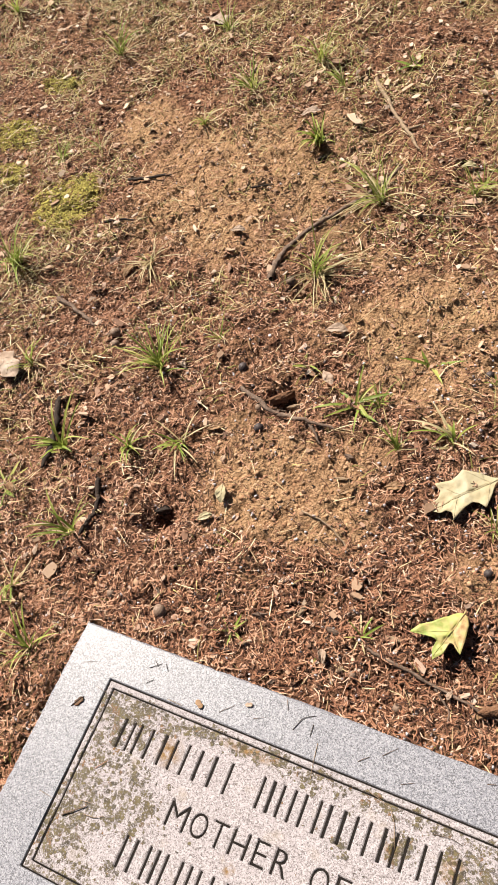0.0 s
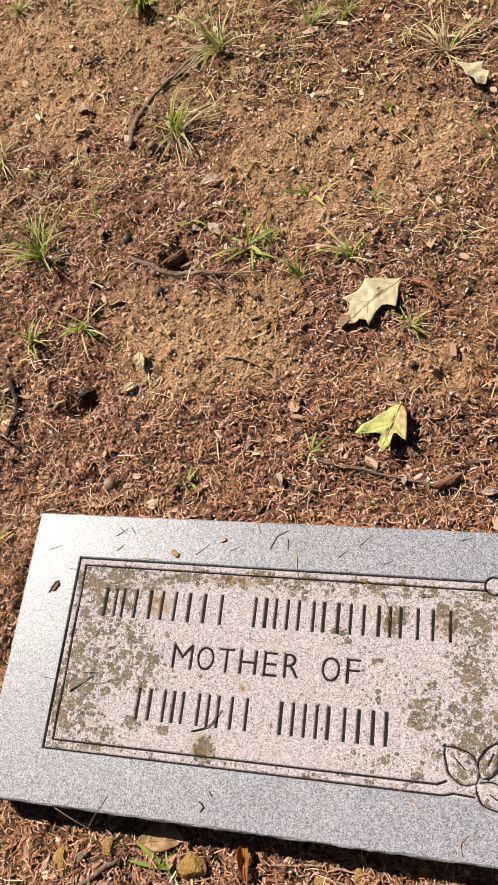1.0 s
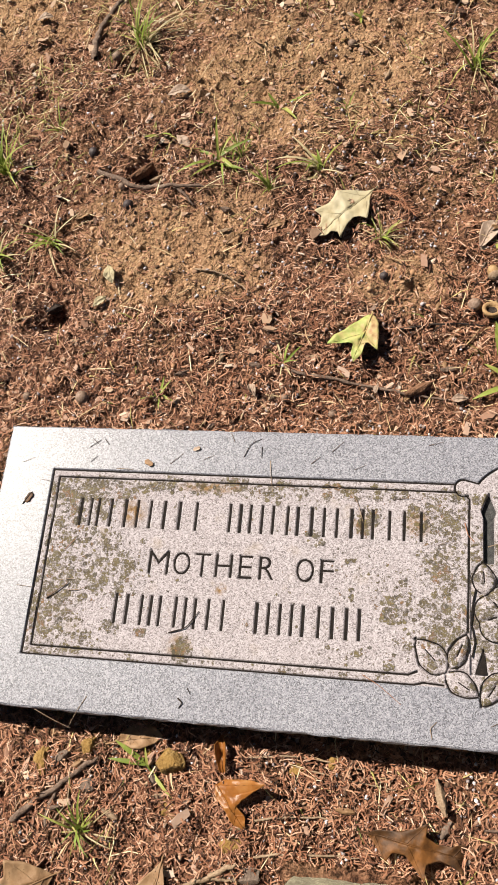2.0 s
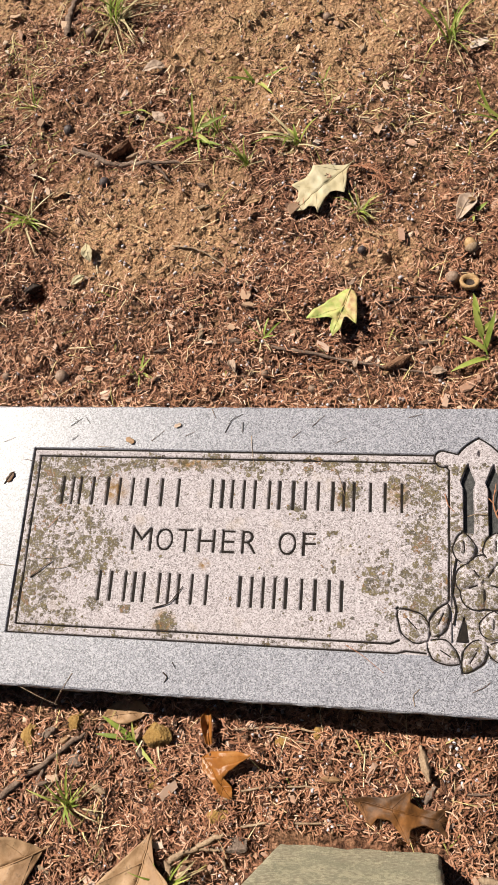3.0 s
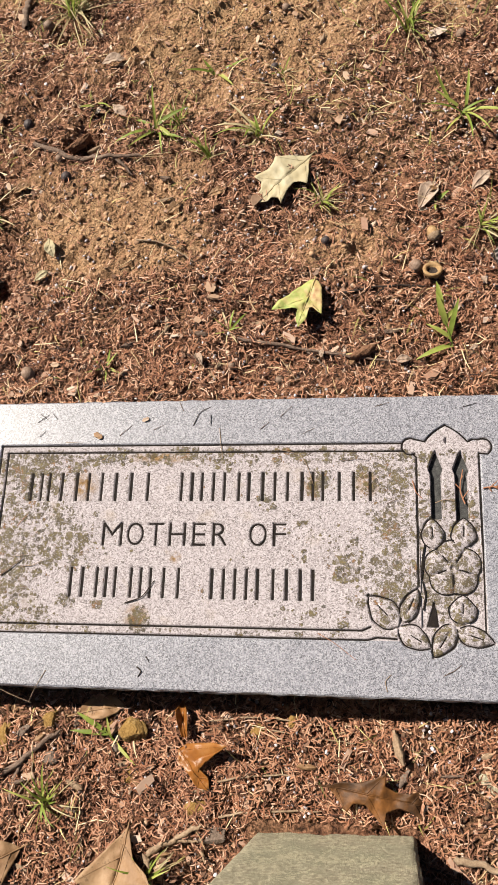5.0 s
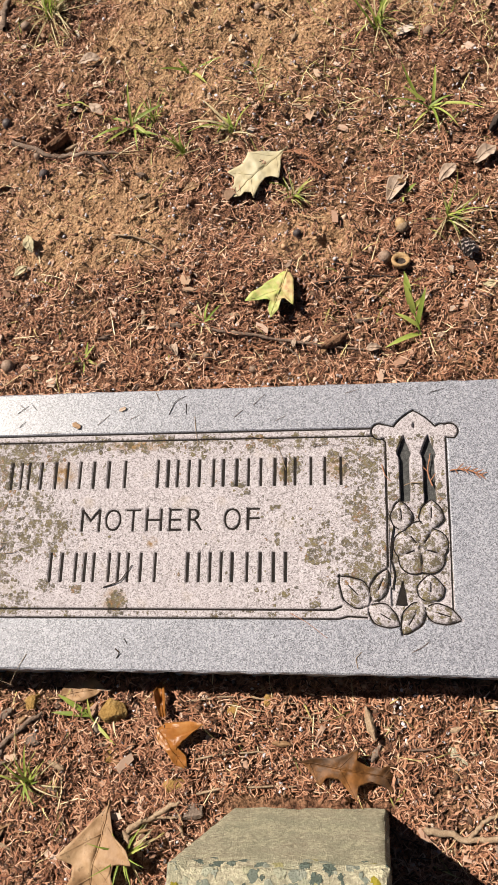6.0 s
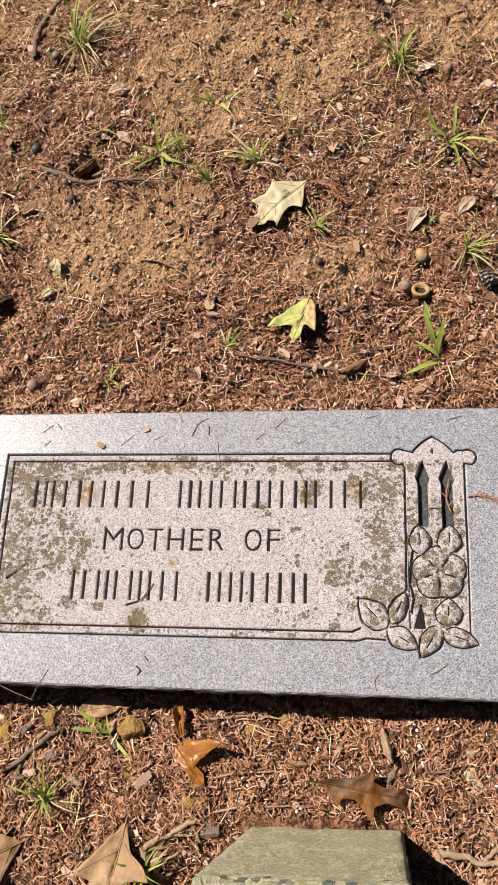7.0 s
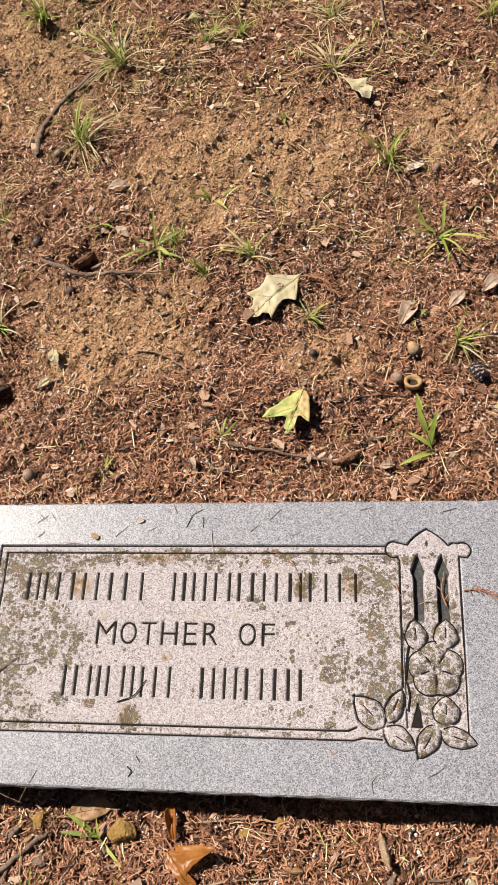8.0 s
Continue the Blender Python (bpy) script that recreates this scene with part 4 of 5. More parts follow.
def grass_tuft(x, y, reach, green, count, width):
    rng = np.random.RandomState(int(abs(x * 1000) * 7 + abs(y * 1000) * 13))
    if y > 0.5 or x < -0.05:
        reach, width = reach * 1.22, width * 1.15
    if count <= 9:
        label = "few broad fresh green grass blades sprouting from soil"
    elif green > 0.6:
        label = "tuft of green grass arching over dry needles"
    elif green > 0.2:
        label = "half-dry grass tuft, green and straw blades mixed"
    else:
        label = "withered straw-coloured grass tuft lying on the soil"
    tuft = thing("grass_tuft", x, y, float(ground_z(x, y)) - 0.001, label, "grass", group="grass tufts on the bare soil")
    sparse, bias = count <= 9, rng.uniform(0, 2 * math.pi)
    count = count if sparse else int(count * 1.5)
    for k in range(count):
        fresh = rng.rand() < green
        a = (2 * math.pi * (k + rng.uniform(-0.4, 0.4)) / count + x * 50) if sparse else rng.normal(bias, 1.5)
        start = (rng.uniform(18, 55) if sparse else rng.uniform(50, 88)) if fresh else rng.uniform(8, 50)
        end = rng.uniform(-40, 35) if fresh else rng.uniform(-35, 0)
        length = reach * (rng.uniform(0.8, 1.5) if sparse else rng.uniform(0.6, 1.6))
        foot = (rng.normal(0, reach * 0.08), rng.normal(0, reach * 0.08), 0.0)
        w = width * 0.00118 * rng.uniform(0.6, 1.15) * (1.0 if fresh else 0.9) * (1.25 if sparse else 1.0)
        part("blade" if fresh else "dry_blade", blade_mesh(rng, foot, a, length, w, start, end, GREEN if fresh else DRY), tuft)


for row in TUFTS_A + TUFTS_B + TUFTS_C + TUFTS_D:
    grass_tuft(*row)


def broad_weed(x, y, label, stem, blades):
    """A seedling: a thin leaning stem with a few broad blades; each blade is share up the stem, heading, length, width, start and end slope."""
    ob = thing("weed", x, y, float(ground_z(x, y)) - 0.001, label, "weed", group="green seedlings")
    top = np.array(stem)
    s = np.linspace(0, 1, 9)[:, None]
    p = top * s + np.array([0.12, -0.05, 0.0]) * np.linalg.norm(top) * s * (1 - s)
    part("stem", tube_mesh(p, np.linspace(0.0013, 0.0007, 9), GREEN, 6), ob)
    rng = np.random.RandomState(int(x * 5000))
    for share, heading, length, width, start, end in blades:
        foot = top * share + np.array([0.12, -0.05, 0.0]) * np.linalg.norm(top) * share * (1 - share)
        part("blade", blade_mesh(rng, foot, radians(heading), length, width, start, end, GREEN), ob)


broad_weed(0.534, 0.061, "upright green seedling with broad blades beside the granite", (-0.012, 0.030, 0.022),
           [(1.0, 100, 0.036, 0.0084, 35, 0), (0.75, 112, 0.036, 0.0070, 50, 20), (0.45, 74, 0.040, 0.0066, 55, 25), (0.15, 206, 0.044, 0.0074, 30, -25), (0.35, 150, 0.030, 0.0056, 30, -10), (0.85, 40, 0.020, 0.0050, 40, 0)])
broad_weed(0.197, -0.343, "bright green sprig with broad blades before the granite", (-0.010, 0.012, 0.010),
           [(1.0, 150, 0.034, 0.0058, 25, -5), (0.8, 178, 0.038, 0.0056, 20, -10), (0.3, -42, 0.034, 0.0042, 25, -20), (0.6, 95, 0.022, 0.0036, 50, 10)])


# ---- fallen leaves ----
def lobed_leaf(label, x, y, turn, length, port, starboard, material, curl=0.1, lift=0.004, tilt=(0, 0), stem=0.2, bow=0.1, name="fallen_leaf"):
    """A leaf along its midrib; each side is a row of (place along the midrib, reach), lobe tips and bays by turns."""
    leaf = thing(name, x, y, float(ground_z(x, y)) + lift + 0.004, label, "leaf", turn, "fallen leaves", tilt[0], tilt[1])
    u = np.linspace(0, 1, 45)
    wp = np.interp(u, [q[0] for q in port], [q[1] for q in port]) * length
    ws = np.interp(u, [q[0] for q in starboard], [q[1] for q in starboard]) * length
    v = np.linspace(-1, 1, 13)
    uu, vv = np.meshgrid(u, v, indexing="ij")
    across = np.where(vv >= 0, vv * wp[:, None], vv * ws[:, None])
    along = uu * length + np.abs(across) * 0.28 * (uu < 0.97)
    seed = int(abs(x * 997) + abs(y * 613)) % 200 + 20

    def height(al, ac):
        rel = ac / length
        return length * (curl * (rel * 2.2) ** 2 + bow * np.sin(np.pi * np.clip(al / length, 0, 1)) + 0.05 * (value_noise(al, ac, 0.16 * length, seed) - 0.5) * 2)

    z = height(along, across)
    top = np.stack([along, across, z], -1).reshape(-1, 3)
    blade = part("leaf_blade", array_mesh("leaf_blade", top, grid_faces(45, 13), material, True), leaf)
    thick = blade.modifiers.new("thickness", "SOLIDIFY")
    thick.thickness, thick.offset = 0.0005, -1
    uu = np.linspace(-stem, 0.93, 24)
    p = np.column_stack([uu * length, 0.012 * length * np.sin(uu * 5), height(uu * length, 0 * uu) + 0.0003])
    part("midrib", tube_mesh(p, np.linspace(0.0010, 0.0003, 24), material, 6), blade)
    for k in range(6):
        u0 = 0.14 + 0.13 * k
        sgn = 1 if k % 2 else -1
        w = np.interp(u0, u, wp if sgn > 0 else ws) * 0.75
        s = np.linspace(0, 1, 7)
        al, ac = (u0 * length + w * 0.7 * s), sgn * w * s
        q = np.column_stack([al, ac, height(al + 0.28 * np.abs(ac), ac) + 0.0001])
        q[:, 0] += 0.28 * np.abs(ac)
        part("side_vein", tube_mesh(q, np.linspace(0.0005, 0.0002, 7), material, 5), blade)


def outlined_leaf(label, x, y, turn, length, port, starboard, material, cup=0.1, lift=0.001, tilt=(0, 0), stem=0.1, bow=0.05, droop=0.0):
    """A leaf with spiky lobes: along its midrib each side runs through its lobe tips and bays, as shares of its length (along, across)."""
    leaf = thing("fallen_leaf", x, y, float(ground_z(x, y)) + lift + 0.003, label, "leaf", turn, "fallen leaves", tilt[0], tilt[1])
    seed = int(abs(x * 997) + abs(y * 613)) % 200 + 20

    def side(rows):
        p = np.array(rows, dtype=float)
        s = np.linspace(0, len(p) - 1, 6 * (len(p) - 1) + 1)
        q = np.column_stack([np.interp(s, np.arange(len(p)), p[:, i]) for i in (0, 1)])
        q[1:-1] = q[1:-1] * 0.6 + (q[:-2] + q[2:]) * 0.2
        return q

    def height(al, ac):
        wave = 0.07 * (value_noise(al * length, ac * length, 0.17 * length, seed) - 0.5) + 0.03 * (value_noise(al * length, ac * length, 0.07 * length, seed + 1) - 0.5)
        return length * (cup * (ac * 1.6) ** 2 + bow * np.sin(np.pi * np.clip(al, 0, 1)) - droop * np.clip(al - 0.5, 0, 1) ** 2 + wave)

    verts, faces, across = [], [], np.linspace(0, 1, 8)
    for rows, flip in ((port, False), (starboard, True)):
        q = side(rows)
        rib = np.column_stack([np.linspace(0, 1, len(q)) ** 0.9, np.zeros(len(q))])
        p = rib[:, None] * (1 - across)[None, :, None] + q[:, None] * across[None, :, None]
        z = height(p[..., 0], p[..., 1])
        f = grid_faces(len(q), 8) + sum(len(v) for v in verts)
        verts.append(np.concatenate([p * length, z[..., None]], -1).reshape(-1, 3))
        faces.append(f[:, ::-1] if flip else f)
    blade = part("leaf_blade", array_mesh("leaf_blade", np.concatenate(verts), np.concatenate(faces), material, True), leaf)
    thick = blade.modifiers.new("thickness", "SOLIDIFY")
    thick.thickness, thick.offset = 0.0004, -1
    u = np.linspace(-stem, 0.95, 26)
    p = np.column_stack([u * length, 0.01 * length * np.sin(u * 5), height(u, 0 * u) + 0.0002])
    part("midrib", tube_mesh(p, np.linspace(0.0009, 0.0003, 26), material, 6), blade)
    for rows in (port, starboard):
        tips = [r for i, r in enumerate(rows[1:-1], 1) if abs(r[1]) > abs(rows[i - 1][1]) and abs(r[1]) >= abs(rows[i + 1][1])]
        for al, ac in tips:
            s = np.linspace(0, 0.9, 8)
            a0 = max(0.02, al - abs(ac) * 0.75)
            q = np.column_stack([a0 + (al - a0) * s, ac * s])
            part("side_vein", tube_mesh(np.column_stack([q * length, height(q[:, 0], q[:, 1]) + 0.0001]), np.linspace(0.0005, 0.0002, 8), material, 5), blade)


outlined_leaf("large pale yellow oak leaf with pointed lobes, resting on the soil", 0.383, 0.305, 225, 0.084,
              [(0, 0.01), (0.10, 0.05), (0.22, 0.17), (0.38, 0.31), (0.43, 0.20), (0.50, 0.15), (0.62, 0.18), (0.84, 0.27), (0.79, 0.16), (0.85, 0.09), (0.94, 0.07), (1, 0)],
              [(0, -0.01), (0.08, -0.06), (0.20, -0.20), (0.38, -0.33), (0.46, -0.29), (0.58, -0.26), (0.80, -0.32), (0.77, -0.20), (0.85, -0.12), (0.94, -0.11), (1, 0)], LEAF_PALE, 0.05, 0.003, (0, 0), 0.10, 0.05)
outlined_leaf("yellow-green leaf with three brown pointed lobes", 0.389, 0.140, 252, 0.058,
              [(0, 0.01), (0.02, 0.10), (0.15, 0.19), (0.40, 0.28), (0.68, 0.36), (0.58, 0.24), (0.52, 0.14), (0.60, 0.09), (0.82, 0.11), (1, 0)],
              [(0, -0.01), (0.05, -0.10), (0.22, -0.22), (0.42, -0.34), (0.62, -0.50), (0.84, -0.58), (0.74, -0.38), (0.62, -0.18), (0.68, -0.11), (0.86, -0.09), (1, 0)], LEAF_GREEN, 0.03, 0.005, (0, 2), 0.06, 0.05, 0.08)
outlined_leaf("glossy brown oak leaf with spiky lobes, lying near the old stone", 0.406, -0.371, -8, 0.088,
              [(0, 0.01), (0.10, 0.06), (0.30, 0.10), (0.46, 0.17), (0.58, 0.26), (0.57, 0.12), (0.70, 0.07), (0.84, 0.09), (0.97, 0.15), (0.92, 0.06), (1, 0.01)],
              [(0, -0.01), (0.10, -0.10), (0.22, -0.21), (0.27, -0.11), (0.40, -0.10), (0.50, -0.19), (0.62, -0.29), (0.61, -0.14), (0.74, -0.07), (0.86, -0.09), (1.0, -0.15), (0.93, -0.05), (1, 0)], LEAF_BROWN, 0.10, 0.009, (4, 0), 0.10, 0.05)
outlined_leaf("shiny orange-brown curled leaf with narrow lobes", 0.262, -0.345, -48, 0.048,
              [(0, 0.02), (0.02, 0.20), (0.18, 0.42), (0.40, 0.72), (0.64, 0.92), (0.52, 0.52), (0.36, 0.20), (0.50, 0.12), (0.80, 0.16), (1, 0)],
              [(0, -0.02), (0.20, -0.13), (0.50, -0.10), (0.80, -0.14), (1, 0)], LEAF_ORANGE, 0.18, 0.003, (4, 0), 0.0, 0.12)
outlined_leaf("big dry tan oak leaf on dead needles", 0.218, -0.416, 262, 0.098,
              [(0, 0.01), (0.08, 0.05), (0.24, 0.13), (0.33, 0.31), (0.45, 0.40), (0.46, 0.22), (0.58, 0.20), (0.76, 0.34), (0.80, 0.16), (1, 0)],
              [(0, -0.01), (0.10, -0.07), (0.26, -0.18), (0.42, -0.30), (0.52, -0.36), (0.56, -0.20), (0.66, -0.18), (0.84, -0.28), (0.88, -0.12), (1, 0)], LEAF_TAN, 0.22, 0.003, (3, 0), 0.05, 0.10)
outlined_leaf("big dry tan oak leaf, crumpled on dead needles", 0.112, -0.440, 205, 0.080,
              [(0, 0.01), (0.08, 0.10), (0.24, 0.24), (0.40, 0.40), (0.46, 0.22), (0.60, 0.22), (0.78, 0.34), (0.82, 0.14), (1, 0)],
              [(0, -0.01), (0.10, -0.12), (0.26, -0.26), (0.46, -0.36), (0.52, -0.18), (0.66, -0.16), (0.84, -0.26), (0.88, -0.10), (1, 0)], LEAF_TAN, 0.28, 0.003, (-4, 0), 0.1, 0.14)
lobed_leaf("small pale tan fallen leaf tipped up on soil", 0.440, 0.632, -48, 0.052,
           [(0, 0.02), (0.2, 0.12), (0.5, 0.30), (0.6, 0.18), (0.8, 0.24), (1, 0)], [(0, 0.02), (0.25, 0.10), (0.5, 0.22), (0.65, 0.12), (0.85, 0.20), (1, 0)], LEAF_PALE, 0.2, 0.004)
lobed_leaf("shiny orange-brown rolled leaf strip", 0.268, -0.334, 98, 0.034,
           [(0, 0.08), (0.3, 0.13), (0.7, 0.16), (1, 0.02)], [(0, 0.08), (0.3, 0.12), (0.7, 0.14), (1, 0.02)], LEAF_ORANGE, 2.2, 0.004, (0, 0), 0.0, 0.10)
lobed_leaf("dull brown rounded leaf half under the granite edge", 0.155, -0.317, 12, 0.050,
           [(0, 0.02), (0.2, 0.22), (0.5, 0.32), (0.8, 0.20), (1, 0)], [(0, 0.02), (0.2, 0.14), (0.5, 0.20), (0.8, 0.12), (1, 0)], LEAF_TAN, -0.15, 0.004)
lobed_leaf("bleached whitish leaf lying on needles", -0.345, 0.315, -30, 0.062,
           [(0, 0.03), (0.2, 0.2), (0.4, 0.34), (0.5, 0.22), (0.75, 0.30), (1, 0)], [(0, 0.03), (0.2, 0.16), (0.4, 0.26), (0.55, 0.18), (0.75, 0.25), (1, 0)], LEAF_PINK, 0.2, 0.005)
lobed_leaf("bleached whitish leaf fragment", -0.385, 1.15, -20, 0.05,
           [(0, 0.05), (0.4, 0.34), (0.5, 0.22), (0.75, 0.30), (1, 0)], [(0, 0.03), (0.4, 0.26), (0.55, 0.18), (0.75, 0.25), (1, 0)], LEAF_PINK, 0.2, 0.005)
SIMPLE = [(0, 0.03), (0.25, 0.20), (0.55, 0.26), (0.8, 0.16), (1, 0)]
for fx, fy, turn, size, mat_, label in (
        (0.502, 0.222, 62, 0.040, LEAF_PINK, "curled greyish tan leaf fragment"), (0.560, 0.246, 50, 0.030, LEAF_PINK, "small pinkish leaf fragment"),
        (0.600, 0.27, 40, 0.034, LEAF_PINK, "pinkish brown leaf fragment"), (0.075, 0.210, -70, 0.026, LEAF_PALE, "narrow pale dry leaf"),
        (0.060, 0.160, 40, 0.020, LEAF_PALE, "tiny pale curled leaf"), (0.116, 0.462, 10, 0.030, LEAF_PINK, "flat grey dead leaf"),
        (0.134, 0.402, -45, 0.026, LEAF_PINK, "crumpled pinkish dead leaf"), (0.262, 0.262, 20, 0.022, LEAF_TAN, "narrow tan leaf strip"),
        (0.215, 0.238, 40, 0.022, LEAF_TAN, "small tan leaf scrap"), (0.535, 0.098, 70, 0.020, LEAF_PINK, "small tan leaf beside green blades"),
        (0.600, 0.115, -10, 0.016, LEAF_PALE, "small yellowish leaf scrap"), (0.02, 0.28, 30, 0.024, LEAF_TAN, "small tan leaf scrap"),
        (-0.10, 0.62, 15, 0.024, LEAF_PINK, "small pale leaf scrap"), (0.24, 0.88, -15, 0.030, LEAF_PINK, "pale leaf scrap"), (-0.09, 0.89, 25, 0.034, LEAF_PINK, "pale leaf scrap"),
        (-0.62, 0.98, 30, 0.03, LEAF_TAN, "tan leaf scrap"), (0.20, 0.80, 10, 0.024, LEAF_PALE, "pale leaf scrap"), (-0.23, 0.50, 80, 0.026, LEAF_TAN, "tan leaf scrap")):
    lobed_leaf(label + " on the soil", fx, fy, turn, size, SIMPLE, SIMPLE, mat_, 0.25, 0.001, (0, 0), 0.0, 0.12)
for k in range(46):
    rng = np.random.RandomState(700 + k)
    fx, fy = rng.uniform(-0.5, 0.62), rng.uniform(0.03, 1.05)
    if fx > -0.15 - 0.6 * fy and not (0.33 < fx < 0.42 and 0.08 < fy < 0.32):
        lobed_leaf("small dry leaf scrap on the soil", fx, fy, rng.uniform(0, 360), rng.uniform(0.009, 0.019), SIMPLE, SIMPLE, (LEAF_TAN, LEAF_PINK, LEAF_BROWN, LEAF_PINK)[k % 4], rng.uniform(0.1, 0.9), 0.003, (rng.uniform(-15, 15), 0), 0.0, 0.1)


# ---- twigs ----
def twig(label, points, radius, material=BARK, branches=(), lift=0.003, name="twig"):
    """A knotty tapered twig along a few points on the ground, with side branches."""
    x0, y0 = points[0]
    label = label if len(label.split()) > 3 else label + " on the soil"
    ob = thing(name, x0, y0, float(ground_z(x0, y0)), label, "twig", group="fallen twigs")
    base = float(ground_z(x0, y0))

    def run(pts, r, seed):
        p = np.array(pts)
        s = np.linspace(0, len(p) - 1, 9 * (len(p) - 1) + 1)
        q = np.column_stack([np.interp(s, np.arange(len(p)), p[:, 0]), np.interp(s, np.arange(len(p)), p[:, 1])])
        for _ in range(3):
            q[1:-1] = (q[:-2] + q[1:-1] * 2 + q[2:]) / 4
        rng = np.random.RandomState(seed)
        q += rng.normal(0, r * 0.28, q.shape)
        z = ground_z(q[:, 0], q[:, 1])
        z = np.convolve(np.pad(z, 4, mode="edge"), np.ones(9) / 9, "valid") - base + r * 0.9 + lift
        rad = r * np.linspace(1.05, 0.55, len(q)) * (1 + 0.22 * np.maximum(0, rng.normal(0, 1, len(q))))
        rad[0] *= 0.6
        rad[-1] *= 0.5
        return tube_mesh(np.column_stack([q[:, 0] - x0, q[:, 1] - y0, z]), rad, material, 8)

    part("stem", run(points, radius, 3), ob)
    for k, br in enumerate(branches):
        part("side_branch", run(br, radius * 0.65, 11 + k), ob)


twig("long dark crooked twig under a grass tuft", [(0.002, 0.535), (-0.004, 0.593), (0.025, 0.656), (0.076, 0.712), (0.115, 0.793)], 0.0042, BARK, [[(0.025, 0.656), (0.03, 0.70)]])
twig("grey forked twig on bare soil", [(0.036, 0.352), (0.087, 0.330), (0.130, 0.324), (0.178, 0.321)], 0.0031, BARK, [[(0.141, 0.325), (0.155, 0.312), (0.167, 0.299)], [(0.087, 0.330), (0.10, 0.352)]], 0.003)
twig("short grey broken twig", [(-0.319, 0.441), (-0.270, 0.425), (-0.230, 0.407)], 0.0036, BARK)
twig("dark broken twig beside grass", [(-0.212, 0.273), (-0.190, 0.221), (-0.171, 0.167)], 0.0046, DARK_BARK)
twig("dark curved twig beside grass", [(-0.088, 0.173), (-0.071, 0.135), (-0.070, 0.095)], 0.0036, DARK_BARK)
twig("long pale twig", [(0.002, 0.997), (0.064, 0.909), (0.130, 0.830)], 0.0036, PALE_WOOD, [[(0.09, 0.875), (0.115, 0.885)]])
twig("thin brown twig behind the granite marker", [(0.305, 0.075), (0.379, 0.063), (0.433, 0.054), (0.486, 0.045)], 0.0017, BARK, [[(0.379, 0.063), (0.40, 0.045), (0.402, 0.032)]])
twig("thin dark root-like twig", [(0.415, 0.127), (0.475, 0.134), (0.508, 0.133)], 0.0013, DARK_BARK, [[(0.465, 0.133), (0.452, 0.121)]])
twig("thin tan bent stalk", [(0.181, 0.204), (0.219, 0.196), (0.250, 0.176)], 0.0012, PALE_WOOD)
twig("grey weathered twig in front of the marker", [(0.060, -0.398), (0.105, -0.361), (0.142, -0.331)], 0.0034, BARK, [[(0.105, -0.361), (0.098, -0.385), (0.10, -0.40)]], 0.002)
twig("broken pale splintered twig", [(0.235, -0.438), (0.262, -0.424), (0.289, -0.409)], 0.0030, PALE_WOOD, [[(0.262, -0.424), (0.285, -0.425)]])
twig("thin pale root beside the old stone", [(0.302, -0.403), (0.335, -0.396), (0.40, -0.393)], 0.0012, PALE_WOOD)
twig("thin brown twig", [(0.495, 0.804), (0.498, 0.76), (0.505, 0.712)], 0.0020, BARK)
twig("dark short twig on bare soil", [(-0.327, 0.698), (-0.290, 0.704), (-0.247, 0.714)], 0.0028, DARK_BARK)
twig("pale gnarled root in the shade of the old stone", [(0.515, -0.424), (0.555, -0.432), (0.600, -0.428)], 0.0034, PALE_WOOD, [[(0.555, -0.432), (0.57, -0.415), (0.59, -0.408)]])
twig("thin brown twig under a dead leaf", [(0.478, 0.592), (0.470, 0.565), (0.458, 0.547)], 0.0015, BARK)
twig("pale straight twig", [(0.161, 0.690), (0.205, 0.697), (0.245, 0.705)], 0.0018, PALE_WOOD)
twig("short dark twig", [(-0.315, 0.594), (-0.263, 0.609)], 0.0022, DARK_BARK)
twig("thin dark twig", [(-0.105, 0.71), (-0.07, 0.725)], 0.0016, DARK_BARK)
twig("thin pale stalk in front of the marker", [(0.29, -0.318), (0.34, -0.312), (0.40, -0.318)], 0.0009, PALE_WOOD)
twig("thin pale stalk", [(0.115, -0.345), (0.117, -0.375), (0.105, -0.395)], 0.0011, PALE_WOOD)
twig("thin pale stalk near a brown leaf", [(0.30, -0.372), (0.33, -0.366), (0.375, -0.363)], 0.0011, PALE_WOOD)
twig("long thin needle-like stalk", [(0.335, -0.322), (0.395, -0.330), (0.43, -0.333)], 0.0008, PALE_WOOD)


# ---- nuts, cones, rocks, bark ----
def lathe(name, profile, material, sides=20, seed=0, rough=0.0):
    a = np.arange(sides + 1) * 2 * np.pi / sides
    r, z = np.array([p[0] for p in profile]), np.array([p[1] for p in profile])
    v = np.stack([r[:, None] * np.cos(a), r[:, None] * np.sin(a), np.repeat(z[:, None], sides + 1, 1)], -1)
    if rough:
        v *= 1 + rough * (np.random.RandomState(seed).rand(len(r), sides + 1, 1) - 0.5)
        v[:, -1] = v[:, 0]
    return array_mesh(name, v.reshape(-1, 3), grid_faces(len(r), sides + 1), material, True)


def nut(x, y, r, material, label):
    r = r * 0.85
    label = label if len(label.split()) > 3 else label + " on the soil"
    ob = thing("nut", x, y, float(ground_z(x, y)) + r * 0.45, label, "nut", (x * 7919) % 360, "fallen nuts", 60, 20)
    k = np.linspace(0, math.pi, 14)
    part("shell", lathe("shell", [(r * math.sin(t) * (1 - 0.06 * math.cos(t)), -r * 1.12 * math.cos(t)) for t in k], material, 18, int(r * 1e5), 0.05), ob)
    part("tip", lathe("tip", [(r * 0.18, r * 1.05), (r * 0.12, r * 1.18), (r * 0.03, r * 1.30)], DARK_NUT, 8), ob)


